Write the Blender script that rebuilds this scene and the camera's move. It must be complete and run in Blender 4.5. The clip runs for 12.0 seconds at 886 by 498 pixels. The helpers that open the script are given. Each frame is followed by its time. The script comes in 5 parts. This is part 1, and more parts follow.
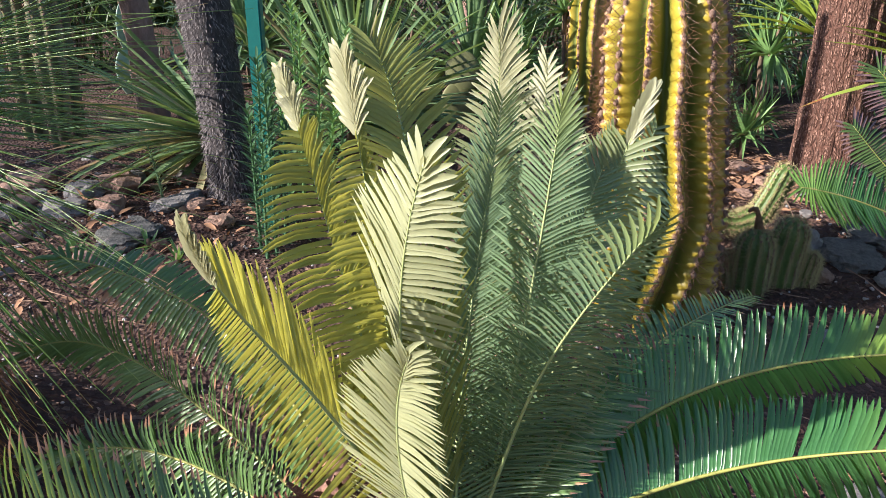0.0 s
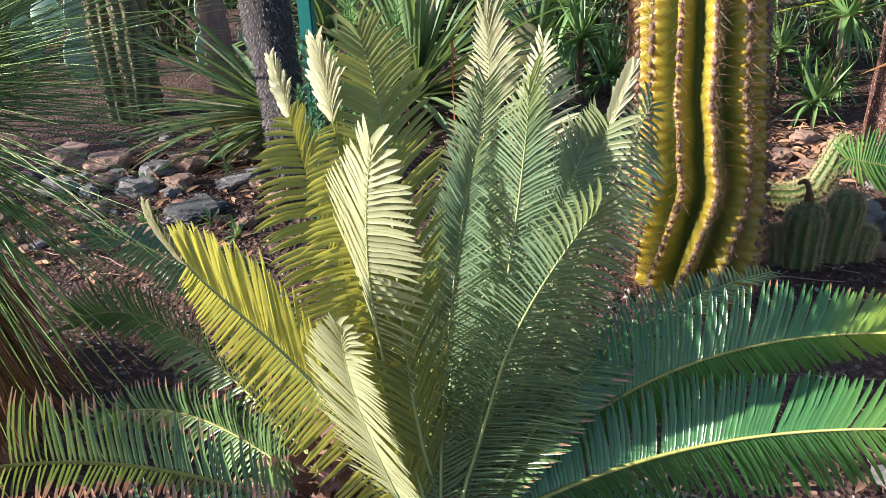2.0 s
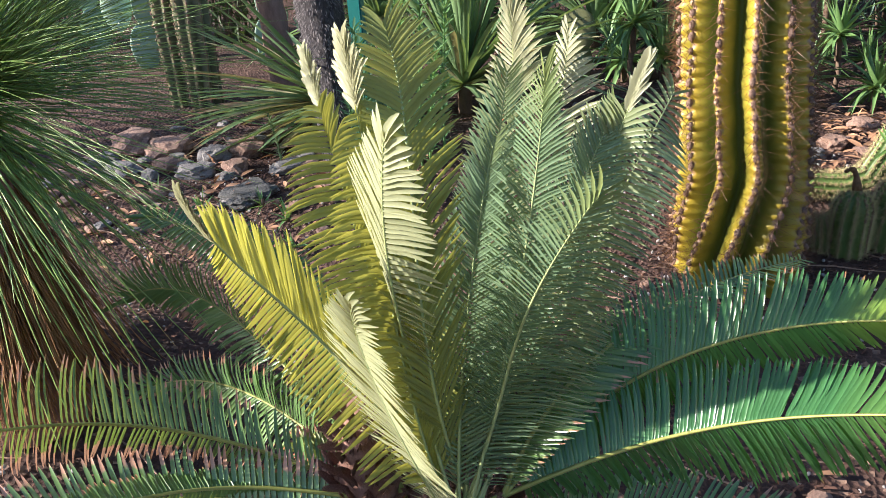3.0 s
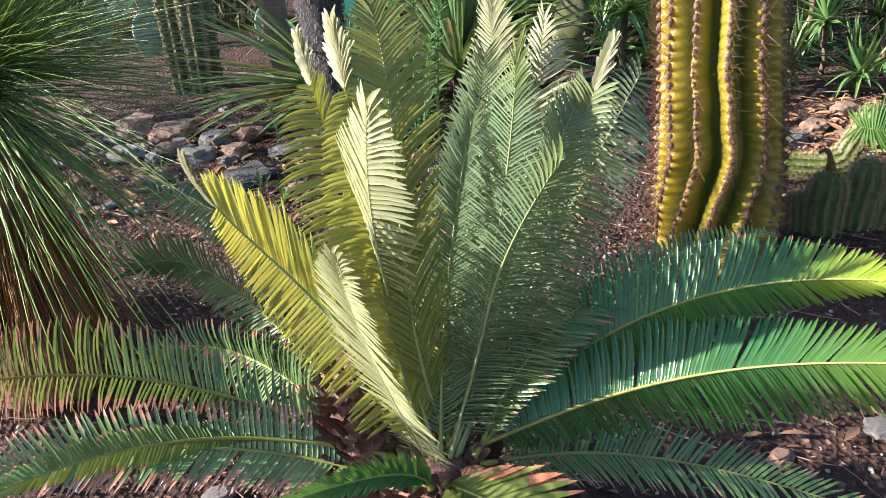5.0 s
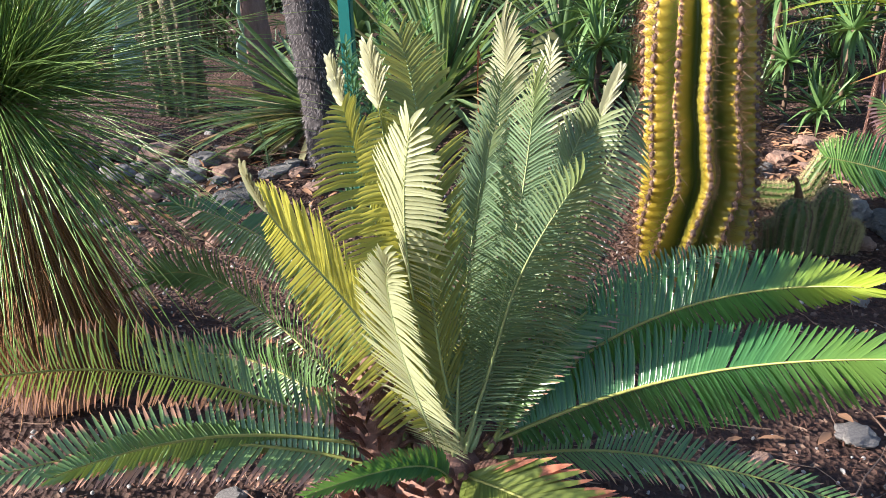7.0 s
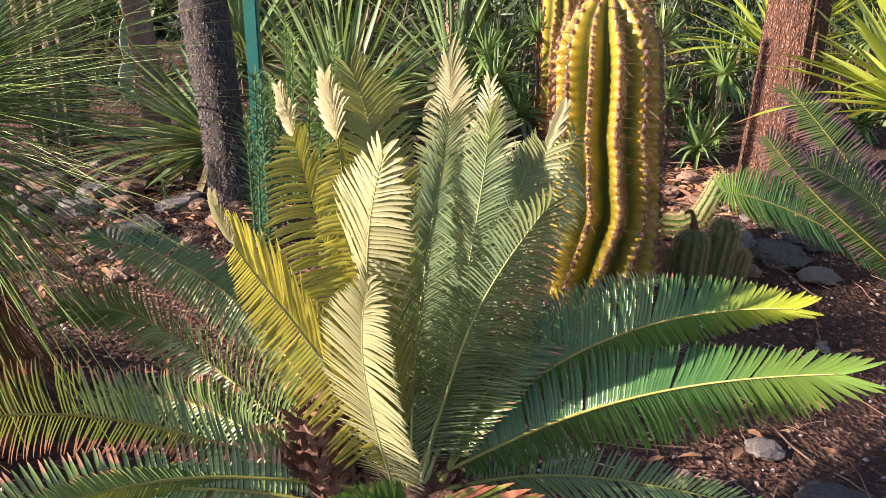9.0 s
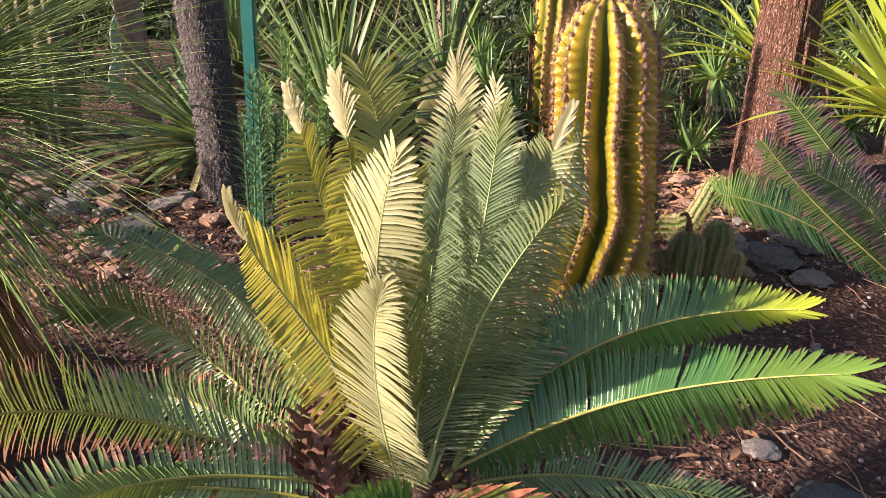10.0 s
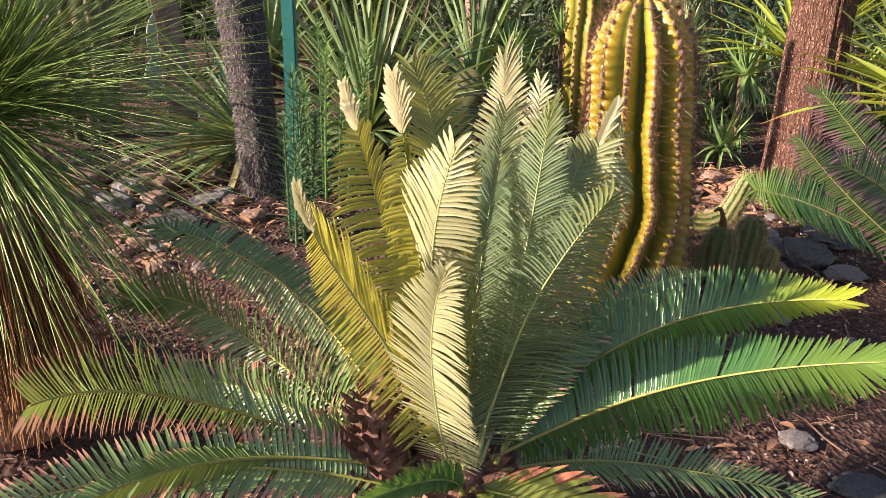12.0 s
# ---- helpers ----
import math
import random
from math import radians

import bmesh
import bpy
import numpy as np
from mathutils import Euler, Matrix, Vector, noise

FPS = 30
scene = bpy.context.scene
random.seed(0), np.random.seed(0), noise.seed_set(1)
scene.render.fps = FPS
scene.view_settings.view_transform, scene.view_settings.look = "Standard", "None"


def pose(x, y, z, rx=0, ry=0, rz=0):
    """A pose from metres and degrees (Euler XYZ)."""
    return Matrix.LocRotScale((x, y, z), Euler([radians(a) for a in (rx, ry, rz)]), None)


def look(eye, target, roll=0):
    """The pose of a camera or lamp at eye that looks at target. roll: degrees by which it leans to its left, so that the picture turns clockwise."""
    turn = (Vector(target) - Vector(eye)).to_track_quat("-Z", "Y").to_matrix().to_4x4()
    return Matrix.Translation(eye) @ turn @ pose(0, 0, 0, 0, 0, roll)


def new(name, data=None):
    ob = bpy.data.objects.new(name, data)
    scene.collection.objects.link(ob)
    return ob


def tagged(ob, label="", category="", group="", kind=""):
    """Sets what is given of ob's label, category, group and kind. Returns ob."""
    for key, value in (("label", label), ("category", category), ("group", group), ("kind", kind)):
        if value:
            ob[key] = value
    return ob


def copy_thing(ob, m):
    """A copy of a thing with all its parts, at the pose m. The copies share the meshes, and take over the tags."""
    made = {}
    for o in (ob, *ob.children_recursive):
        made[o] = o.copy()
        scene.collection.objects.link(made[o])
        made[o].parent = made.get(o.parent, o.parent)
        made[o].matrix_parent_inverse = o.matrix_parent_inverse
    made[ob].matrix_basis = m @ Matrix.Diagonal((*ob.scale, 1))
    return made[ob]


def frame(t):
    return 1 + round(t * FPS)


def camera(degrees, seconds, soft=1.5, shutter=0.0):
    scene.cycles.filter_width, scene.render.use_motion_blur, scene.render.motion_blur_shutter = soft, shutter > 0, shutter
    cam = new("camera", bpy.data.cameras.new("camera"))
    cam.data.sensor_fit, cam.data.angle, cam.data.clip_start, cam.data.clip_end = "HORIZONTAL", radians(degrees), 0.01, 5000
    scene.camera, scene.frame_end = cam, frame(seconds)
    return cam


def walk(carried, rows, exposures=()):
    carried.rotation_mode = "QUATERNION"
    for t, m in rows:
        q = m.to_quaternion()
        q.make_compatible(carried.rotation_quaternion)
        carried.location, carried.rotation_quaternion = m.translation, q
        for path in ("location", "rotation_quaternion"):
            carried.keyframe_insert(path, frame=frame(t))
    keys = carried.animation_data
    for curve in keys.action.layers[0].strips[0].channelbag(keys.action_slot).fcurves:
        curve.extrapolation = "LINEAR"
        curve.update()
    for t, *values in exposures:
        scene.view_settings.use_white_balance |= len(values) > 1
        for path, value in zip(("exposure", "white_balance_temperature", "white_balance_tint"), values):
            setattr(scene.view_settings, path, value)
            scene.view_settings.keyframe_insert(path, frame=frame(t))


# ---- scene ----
cam = camera(58.9, 12.0, soft=0.5)
PATH = [
    (0, (0.027, 0.017, 1.664), (-0.009, 1.89, 0.962), 0.1),
    (0.5, (0.083, 0.005, 1.686), (0.0, 1.873, 0.978), -0.6),
    (1, (0.146, -0.008, 1.689), (0.015, 1.853, 0.968), -1.3),
    (1.5, (0.209, -0.01, 1.689), (0.015, 1.835, 0.943), -2.3),
    (2, (0.257, -0.031, 1.698), (-0.009, 1.799, 0.935), -2.7),
    (2.5, (0.29, -0.062, 1.706), (-0.048, 1.753, 0.937), -3.0),
    (3, (0.354, -0.086, 1.716), (-0.061, 1.704, 0.928), -3.8),
    (3.2, (0.377, -0.092, 1.726), (-0.068, 1.687, 0.929), -4.2),
    (4.8, (0.43, -0.214, 1.729), (0.001, 1.558, 0.908), -4.2),
    (5, (0.432, -0.237, 1.727), (0.014, 1.542, 0.914), -3.9),
    (5.5, (0.428, -0.297, 1.741), (0.029, 1.498, 0.956), -3.5),
    (6, (0.391, -0.365, 1.746), (-0.005, 1.442, 0.985), -2.7),
    (6.5, (0.359, -0.409, 1.751), (-0.019, 1.407, 1.002), -2.2),
    (7, (0.319, -0.432, 1.751), (-0.005, 1.394, 1.003), -2.0),
    (7.5, (0.269, -0.457, 1.763), (0.021, 1.395, 1.051), -1.6),
    (7.7, (0.254, -0.462, 1.768), (0.041, 1.405, 1.083), -1.5),
    (9.3, (0.1, -0.467, 1.748), (0.112, 1.417, 1.077), 1.2),
    (9.5, (0.095, -0.468, 1.748), (0.114, 1.415, 1.074), 1.3),
    (10, (0.058, -0.472, 1.742), (0.085, 1.414, 1.077), 1.6),
    (10.5, (0.026, -0.484, 1.742), (0.043, 1.404, 1.082), 1.7),
    (11, (0.007, -0.505, 1.747), (0.008, 1.386, 1.095), 1.7),
    (11.5, (-0.01, -0.53, 1.747), (-0.029, 1.357, 1.087), 1.5),
    (12, (-0.018, -0.555, 1.751), (-0.047, 1.329, 1.08), 1.1),
]
# the clip's camera warms its white balance between 7.7 and 9.3 s
TONE = [(0.0, 1.52, 5650, 12), (1.5, 1.63, 5650, 12), (5.0, 1.78, 5650, 11), (7.6, 1.78, 5650, 11), (9.3, 1.68, 6800, 25), (12.0, 1.66, 6800, 25)]
walk(cam, [(t, look(eye, target, roll)) for t, eye, target, roll in PATH], TONE)

# ---- light ----
SUN_DIR = Vector((-0.91, -0.31, 0.41)).normalized()      # from the place towards the sun
world = bpy.data.worlds.new("sky")
scene.world = world
world.use_nodes = True
wn = world.node_tree.nodes
wl = world.node_tree.links
sky = wn.new("ShaderNodeTexSky")
sky.sky_type = "NISHITA"
sky.sun_disc = False
sky.sun_elevation = math.asin(SUN_DIR.z)
sky.sun_rotation = math.atan2(SUN_DIR.x, SUN_DIR.y)
wl.new(sky.outputs[0], wn["Background"].inputs[0])
wn["Background"].inputs[1].default_value = 0.068
sun_data = bpy.data.lights.new("sun", "SUN")
sun_data.energy = 4.8
sun_data.angle = radians(0.6)
sun_data.color = (1.0, 0.86, 0.66)
sun = new("sun", sun_data)
sun.matrix_world = look(SUN_DIR * 30, (0, 0, 0))


# ---- materials ----
class Nodes:
    """A short way to write node trees."""

    def __init__(self, name):
        self.mat = bpy.data.materials.new(name)
        self.mat.use_nodes = True
        self.t = self.mat.node_tree
        self.bsdf = self.t.nodes["Principled BSDF"]
        self.out = self.t.nodes["Material Output"]

    def n(self, kind, **values):
        node = self.t.nodes.new("ShaderNode" + kind)
        for key, value in values.items():
            if isinstance(value, bpy.types.NodeSocket):
                self.t.links.new(value, node.inputs[key.replace("_", " ")])
            elif key in node.inputs or key.replace("_", " ") in node.inputs:
                node.inputs[key.replace("_", " ")].default_value = value
        return node

    def noise(self, scale, detail=4.0, rough=0.6, vec=None, stretch=None):
        if vec is None:
            vec = self.n("TexCoord").outputs["Object"]
        if stretch:
            m = self.n("Mapping")
            self.t.links.new(vec, m.inputs["Vector"])
            m.inputs["Scale"].default_value = stretch
            vec = m.outputs[0]
        return self.n("TexNoise", Vector=vec, Scale=scale, Detail=detail, Roughness=rough).outputs["Fac"]

    def voronoi(self, scale, stretch=None, feature="F1"):
        vec = self.n("TexCoord").outputs["Object"]
        if stretch:
            m = self.n("Mapping")
            self.t.links.new(vec, m.inputs["Vector"])
            m.inputs["Scale"].default_value = stretch
            vec = m.outputs[0]
        v = self.t.nodes.new("ShaderNodeTexVoronoi")
        v.feature = feature
        self.t.links.new(vec, v.inputs["Vector"])
        v.inputs["Scale"].default_value = scale
        return v

    def math(self, op, a, b=0.0, clamp=False):
        m = self.t.nodes.new("ShaderNodeMath")
        m.operation = op
        m.use_clamp = clamp
        for i, v in enumerate((a, b)):
            if isinstance(v, bpy.types.NodeSocket):
                self.t.links.new(v, m.inputs[i])
            else:
                m.inputs[i].default_value = v
        return m.outputs[0]

    def ramp(self, fac, *stops):
        r = self.t.nodes.new("ShaderNodeValToRGB")
        e = r.color_ramp.elements
        while len(e) < len(stops):
            e.new(0.5)
        for el, (p, c) in zip(e, stops):
            el.position = p
            el.color = (*c, 1) if len(c) == 3 else c
        self.t.links.new(fac, r.inputs[0])
        return r.outputs[0]

    def mix(self, fac, a, b, blend="MIX"):
        m = self.t.nodes.new("ShaderNodeMix")
        m.data_type = "RGBA"
        m.blend_type = blend
        for i, v in ((0, fac), (6, a), (7, b)):
            if isinstance(v, bpy.types.NodeSocket):
                self.t.links.new(v, m.inputs[i])
            else:
                m.inputs[i].default_value = v if i == 0 else (*v, 1)
        return m.outputs[2]

    def attr(self, name):
        a = self.t.nodes.new("ShaderNodeAttribute")
        a.attribute_name = name
        return a.outputs["Fac"]

    def rand(self):
        a = self.n("ObjectInfo").outputs["Random"]
        b = self.n("NewGeometry").outputs["Random Per Island"]
        return self.math("FRACT", self.math("ADD", a, b))

    def set(self, color=None, rough=0.6, spec=0.4, bump=None, strength=0.4, depth=0.004):
        if color is not None:
            if isinstance(color, bpy.types.NodeSocket):
                self.t.links.new(color, self.bsdf.inputs["Base Color"])
            else:
                self.bsdf.inputs["Base Color"].default_value = (*color, 1)
        if isinstance(rough, bpy.types.NodeSocket):
            self.t.links.new(rough, self.bsdf.inputs["Roughness"])
        else:
            self.bsdf.inputs["Roughness"].default_value = rough
        self.bsdf.inputs["Specular IOR Level"].default_value = spec
        if bump is not None:
            b = self.n("Bump", Height=bump, Strength=strength, Distance=depth)
            self.t.links.new(b.outputs[0], self.bsdf.inputs["Normal"])
        return self.mat

    def thin(self, color, amount):
        """Light that comes through a leaf."""
        tr = self.n("BsdfTranslucent")
        if isinstance(color, bpy.types.NodeSocket):
            self.t.links.new(color, tr.inputs[0])
        else:
            tr.inputs[0].default_value = (*color, 1)
        m = self.n("MixShader", Fac=amount)
        self.t.links.new(self.bsdf.outputs[0], m.inputs[1])
        self.t.links.new(tr.outputs[0], m.inputs[2])
        self.t.links.new(m.outputs[0], self.out.inputs["Surface"])
        return self.mat


def leaf_material(name, a, b, through_a, amount=0.35, rough=0.42, burn=None, burn_from=0.8, burn_share=0.5, old=None, tip=None, spec=0.4, tip_from=0.70):
    """Leaf green between a and b; light through it; scorched tips on a share of the leaves; tip: colour towards the frond's end."""
    n = Nodes(name)
    r = n.rand()
    col = n.mix(n.noise(9.0, 3.0), a, b)
    col = n.mix(n.math("MULTIPLY", r, 0.55), col, tuple(0.6 * v for v in a))
    fine = n.noise(160.0, 2.0)
    col = n.mix(n.math("MULTIPLY", fine, 0.3), col, tuple(min(1, 1.5 * v) for v in b))
    along = n.attr("along")
    pos = n.attr("pos")
    thr = n.mix(r, through_a, tuple(0.7 * v for v in through_a))
    if tip:
        f = n.ramp(pos, (tip_from, (0, 0, 0)), (min(1.0, tip_from + 0.18), (1, 1, 1)))
        col = n.mix(f, col, tip)
        thr = n.mix(f, thr, tuple(1.1 * v for v in tip))
    if burn:
        edge = n.math("ADD", along, n.math("MULTIPLY", n.math("SUBTRACT", n.noise(14.0, 3.0), 0.5), 0.9))
        edge = n.math("SUBTRACT", edge, n.math("MULTIPLY", n.math("GREATER_THAN", r, burn_share), 0.28))
        f = n.ramp(edge, (burn_from, (0, 0, 0)), (min(1.0, burn_from + 0.1), (1, 1, 1)))
        rust = n.mix(n.noise(40.0, 2.0), burn, tuple(0.45 * v for v in burn))
        col = n.mix(f, col, rust)
        thr = n.mix(f, thr, tuple(0.7 * v for v in burn))
    n.set(col, rough, spec, fine, 0.15, 0.001)
    return n.thin(thr, amount)


# PALE and YELLOW: tip paints sunlight into the frond ends as cream
PALE = leaf_material("pale_frond", (0.19, 0.24, 0.125), (0.27, 0.30, 0.165), (0.46, 0.44, 0.08), 0.36, 0.42, spec=0.4, tip=(0.37, 0.365, 0.225), tip_from=0.66)
# sun on the glaucous leaflets, put into the base colour as cream
CREAM_SUNLIT = leaf_material("sunlit_cream_frond", (0.27, 0.29, 0.165), (0.35, 0.355, 0.21), (0.60, 0.56, 0.16), 0.30, 0.46, spec=0.35)
YELLOW = leaf_material("yellow_green_frond", (0.33, 0.365, 0.085), (0.43, 0.45, 0.14), (0.62, 0.57, 0.09), 0.42, 0.42, spec=0.35, tip=(0.42, 0.41, 0.25), tip_from=0.80)
OLIVE = leaf_material("olive_frond", (0.20, 0.24, 0.07), (0.29, 0.32, 0.11), (0.52, 0.50, 0.08), 0.40, 0.42, spec=0.35)
SILVER = leaf_material("blue_green_frond", (0.135, 0.22, 0.125), (0.225, 0.315, 0.19), (0.30, 0.36, 0.08), 0.30, 0.27, spec=0.7, tip=(0.20, 0.24, 0.08), tip_from=0.85)
# DARK: tip is the frond's sunlit end, painted yellow; burn is real scorch
DARK = leaf_material("dark_green_frond", (0.042, 0.135, 0.046), (0.082, 0.205, 0.062), (0.20, 0.38, 0.04), 0.30, 0.25, spec=0.75,
                     burn=(0.42, 0.20, 0.10), burn_from=0.93, burn_share=0.3, tip=(0.38, 0.46, 0.05), tip_from=0.80)
# DEEP: tip paints in light shining through the outer leaflets; burn is real scorch
DEEP = leaf_material("deep_green_frond", (0.042, 0.138, 0.050), (0.082, 0.210, 0.068), (0.20, 0.38, 0.04), 0.30, 0.25, spec=0.75,
                     burn=(0.42, 0.20, 0.10), burn_from=0.95, burn_share=0.3, tip=(0.16, 0.29, 0.06), tip_from=0.72)
OLD = leaf_material("scorched_frond", (0.075, 0.165, 0.055), (0.135, 0.215, 0.065), (0.28, 0.38, 0.045), 0.15, 0.27,
                    burn=(0.60, 0.31, 0.18), burn_from=0.74, burn_share=0.45, spec=0.75)
SCORCHED = leaf_material("badly_scorched_frond", (0.11, 0.21, 0.075), (0.19, 0.29, 0.11), (0.30, 0.38, 0.06), 0.20, 0.26,
                    burn=(0.66, 0.36, 0.24), burn_from=0.70, burn_share=0.5, spec=0.75)
DEAD = leaf_material("dead_frond", (0.22, 0.12, 0.08), (0.36, 0.22, 0.15), (0.30, 0.17, 0.09), 0.2, 0.7, spec=0.2)
RUST = leaf_material("rusty_frond", (0.14, 0.20, 0.04), (0.22, 0.25, 0.06), (0.30, 0.28, 0.04), 0.30, 0.4,
                     burn=(0.78, 0.30, 0.18), burn_from=0.55, burn_share=0.6, spec=0.4)
PURPLE = leaf_material("browned_frond", (0.05, 0.105, 0.035), (0.095, 0.14, 0.04), (0.18, 0.24, 0.03), 0.14, 0.42,
                       burn=(0.24, 0.145, 0.15), burn_from=0.44, burn_share=0.6, spec=0.4)
STRAP = leaf_material("strap_leaf", (0.11, 0.20, 0.09), (0.22, 0.31, 0.15), (0.26, 0.36, 0.08), 0.25, 0.38, burn=(0.42, 0.30, 0.16), burn_from=0.97, burn_share=0.4)
STRAP_DRY = leaf_material("dry_strap_leaf", (0.24, 0.25, 0.12), (0.38, 0.34, 0.20), (0.40, 0.34, 0.12), 0.25, 0.5, burn=(0.45, 0.28, 0.16), burn_from=0.7)
STRAP_LIME = leaf_material("lime_strap_leaf", (0.26, 0.38, 0.05), (0.40, 0.48, 0.09), (0.55, 0.60, 0.05), 0.36, 0.38, burn=(0.55, 0.22, 0.08), burn_from=0.97, burn_share=0.4)
LITTER = leaf_material("fallen_leaf", (0.30, 0.16, 0.09), (0.48, 0.27, 0.16), (0.40, 0.20, 0.08), 0.15, 0.6)
ALOE = leaf_material("aloe_leaf", (0.10, 0.20, 0.07), (0.18, 0.29, 0.10), (0.22, 0.32, 0.05), 0.18, 0.38)
SHRUB = leaf_material("shrub_leaf", (0.035, 0.075, 0.03), (0.08, 0.12, 0.045), (0.14, 0.20, 0.03), 0.25, 0.5)
SHRUB_BLUE = leaf_material("blue_shrub_leaf", (0.07, 0.13, 0.09), (0.13, 0.20, 0.14), (0.12, 0.20, 0.06), 0.22, 0.5)
NEEDLE = leaf_material("needle_leaf", (0.11, 0.23, 0.055), (0.26, 0.37, 0.085), (0.42, 0.46, 0.06), 0.22, 0.32, burn=(0.45, 0.30, 0.12), burn_from=0.95, burn_share=0.3, spec=0.6)
STRAW = leaf_material("dead_needle", (0.20, 0.095, 0.035), (0.36, 0.18, 0.07), (0.45, 0.20, 0.05), 0.2, 0.6)
# SHADY: darker twin of STEMLEAF, the front stems' shade painted into the green
SHADY = leaf_material("shaded_stem_leaf", (0.05, 0.12, 0.06), (0.10, 0.19, 0.10), (0.12, 0.24, 0.06), 0.2, 0.45)
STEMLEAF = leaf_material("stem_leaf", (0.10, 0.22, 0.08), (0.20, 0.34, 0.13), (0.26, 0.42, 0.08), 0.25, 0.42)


def plain(name, a, b, scale=20.0, rough=0.7, strength=0.4, depth=0.004, stretch=None, spec=0.35):
    n = Nodes(name)
    f = n.noise(scale, 6.0, 0.65, stretch=stretch)
    g = n.noise(scale * 6, 3.0, 0.6, stretch=stretch)
    col = n.mix(n.ramp(f, (0.3, (0, 0, 0)), (0.7, (1, 1, 1))), a, b)
    col = n.mix(n.math("MULTIPLY", g, 0.4), col, tuple(0.5 * v for v in a))
    return n.set(col, rough, spec, n.math("ADD", f, n.math("MULTIPLY", g, 0.5)), strength, depth)


RACHIS = plain("frond_stalk", (0.24, 0.26, 0.06), (0.36, 0.35, 0.10), 30, 0.4, 0.1)
RACHIS_PALE = plain("pale_frond_stalk", (0.30, 0.38, 0.16), (0.44, 0.46, 0.20), 30, 0.4, 0.1)
CAUDEX = plain("cycad_trunk", (0.17, 0.085, 0.062), (0.42, 0.235, 0.18), 25, 0.85, 0.8, 0.01)
BARK_GREY = plain("grey_bark", (0.035, 0.03, 0.034), (0.12, 0.105, 0.112), 55, 0.9, 1.0, 0.02, stretch=(1, 1, 0.5))
FLAKE = plain("bark_flake", (0.09, 0.08, 0.085), (0.26, 0.23, 0.235), 40, 0.9, 0.5)
BARK_PINK = plain("pink_bark", (0.19, 0.12, 0.10), (0.34, 0.22, 0.185), 22, 0.9, 0.8, 0.012, stretch=(1, 1, 0.4))


def plate_bark(name, a, b, crack, scale=70.0, squash=0.3):
    """Bark cracked into small upright plates."""
    n = Nodes(name)
    warp = n.noise(9.0, 3.0)
    v = n.voronoi(scale, (1, 1, squash), "DISTANCE_TO_EDGE")
    w = n.voronoi(scale * 0.37, (1, 1, squash * 0.7), "DISTANCE_TO_EDGE")
    d = n.math("MINIMUM", n.math("MULTIPLY", v.outputs["Distance"], 1.0), n.math("MULTIPLY", w.outputs["Distance"], 0.8))
    d = n.math("ADD", d, n.math("MULTIPLY", n.math("SUBTRACT", n.noise(60.0, 4.0), 0.5), 0.12))
    k = n.ramp(d, (0.02, (0, 0, 0)), (0.16, (1, 1, 1)))
    col = n.mix(n.noise(14.0, 5.0), a, b)
    col = n.mix(warp, col, tuple(0.8 * x for x in b))
    col = n.mix(k, crack, col)
    return n.set(col, 0.92, 0.2, n.math("ADD", k, n.math("MULTIPLY", n.noise(80.0, 4.0), 0.4)), 1.0, 0.02)


BARK_RED = plate_bark("red_brown_bark", (0.25, 0.13, 0.10), (0.40, 0.235, 0.185), (0.12, 0.06, 0.046), 120.0)
STEM = plain("shrub_stem", (0.10, 0.07, 0.05), (0.20, 0.13, 0.09), 20, 0.85, 0.5)
PAINT = plain("teal_paint", (0.015, 0.13, 0.12), (0.02, 0.16, 0.15), 8, 0.4, 0.05)
SPINE = plain("spine", (0.07, 0.03, 0.015), (0.26, 0.13, 0.065), 60, 0.5, 0.0)
AREOLE = plain("areole", (0.14, 0.08, 0.06), (0.30, 0.20, 0.16), 90, 0.9, 0.6, 0.003)
PADS = plain("pad_skin", (0.24, 0.36, 0.29), (0.34, 0.46, 0.35), 9, 0.55, 0.1)
PADS_OLIVE = plain("olive_pad_skin", (0.13, 0.14, 0.06), (0.20, 0.20, 0.09), 9, 0.55, 0.1)
ROCK_GREY = plain("grey_rock", (0.16, 0.15, 0.15), (0.32, 0.29, 0.28), 9, 0.85, 0.7, 0.012)
ROCK_DARK = plain("dark_slab", (0.09, 0.09, 0.095), (0.24, 0.23, 0.22), 7, 0.9, 1.0, 0.03)
ROCK_RED = plain("red_rock", (0.22, 0.13, 0.10), (0.42, 0.28, 0.22), 9, 0.85, 0.7, 0.012)
DRY = plain("dry_flower", (0.12, 0.07, 0.04), (0.30, 0.17, 0.09), 40, 0.8, 0.4)
RED_STALK = plain("dry_red_stalk", (0.45, 0.12, 0.04), (0.60, 0.22, 0.08), 40, 0.6, 0.2)


def cactus_material(name, a, b, crest):
    """Skin with the ribs' crests corky and yellowed."""
    n = Nodes(name)
    c = n.attr("crest")
    f = n.noise(7.0, 4.0)
    g = n.noise(45.0, 4.0)
    col = n.mix(n.ramp(n.math("ADD", n.math("MULTIPLY", c, 0.7), n.math("MULTIPLY", f, 0.4)), (0.40, (0, 0, 0)), (0.95, (1, 1, 1))), a, b)
    k = n.ramp(n.math("ADD", c, n.math("MULTIPLY", n.math("SUBTRACT", g, 0.5), 0.5)), (0.80, (0, 0, 0)), (0.98, (1, 1, 1)))
    col = n.mix(k, col, crest)
    scar = n.ramp(n.noise(11.0, 5.0, 0.7), (0.66, (0, 0, 0)), (0.72, (1, 1, 1)))
    col = n.mix(n.math("MULTIPLY", scar, k), col, (0.20, 0.12, 0.08))
    return n.set(col, 0.42, 0.4, g, 0.15, 0.003)


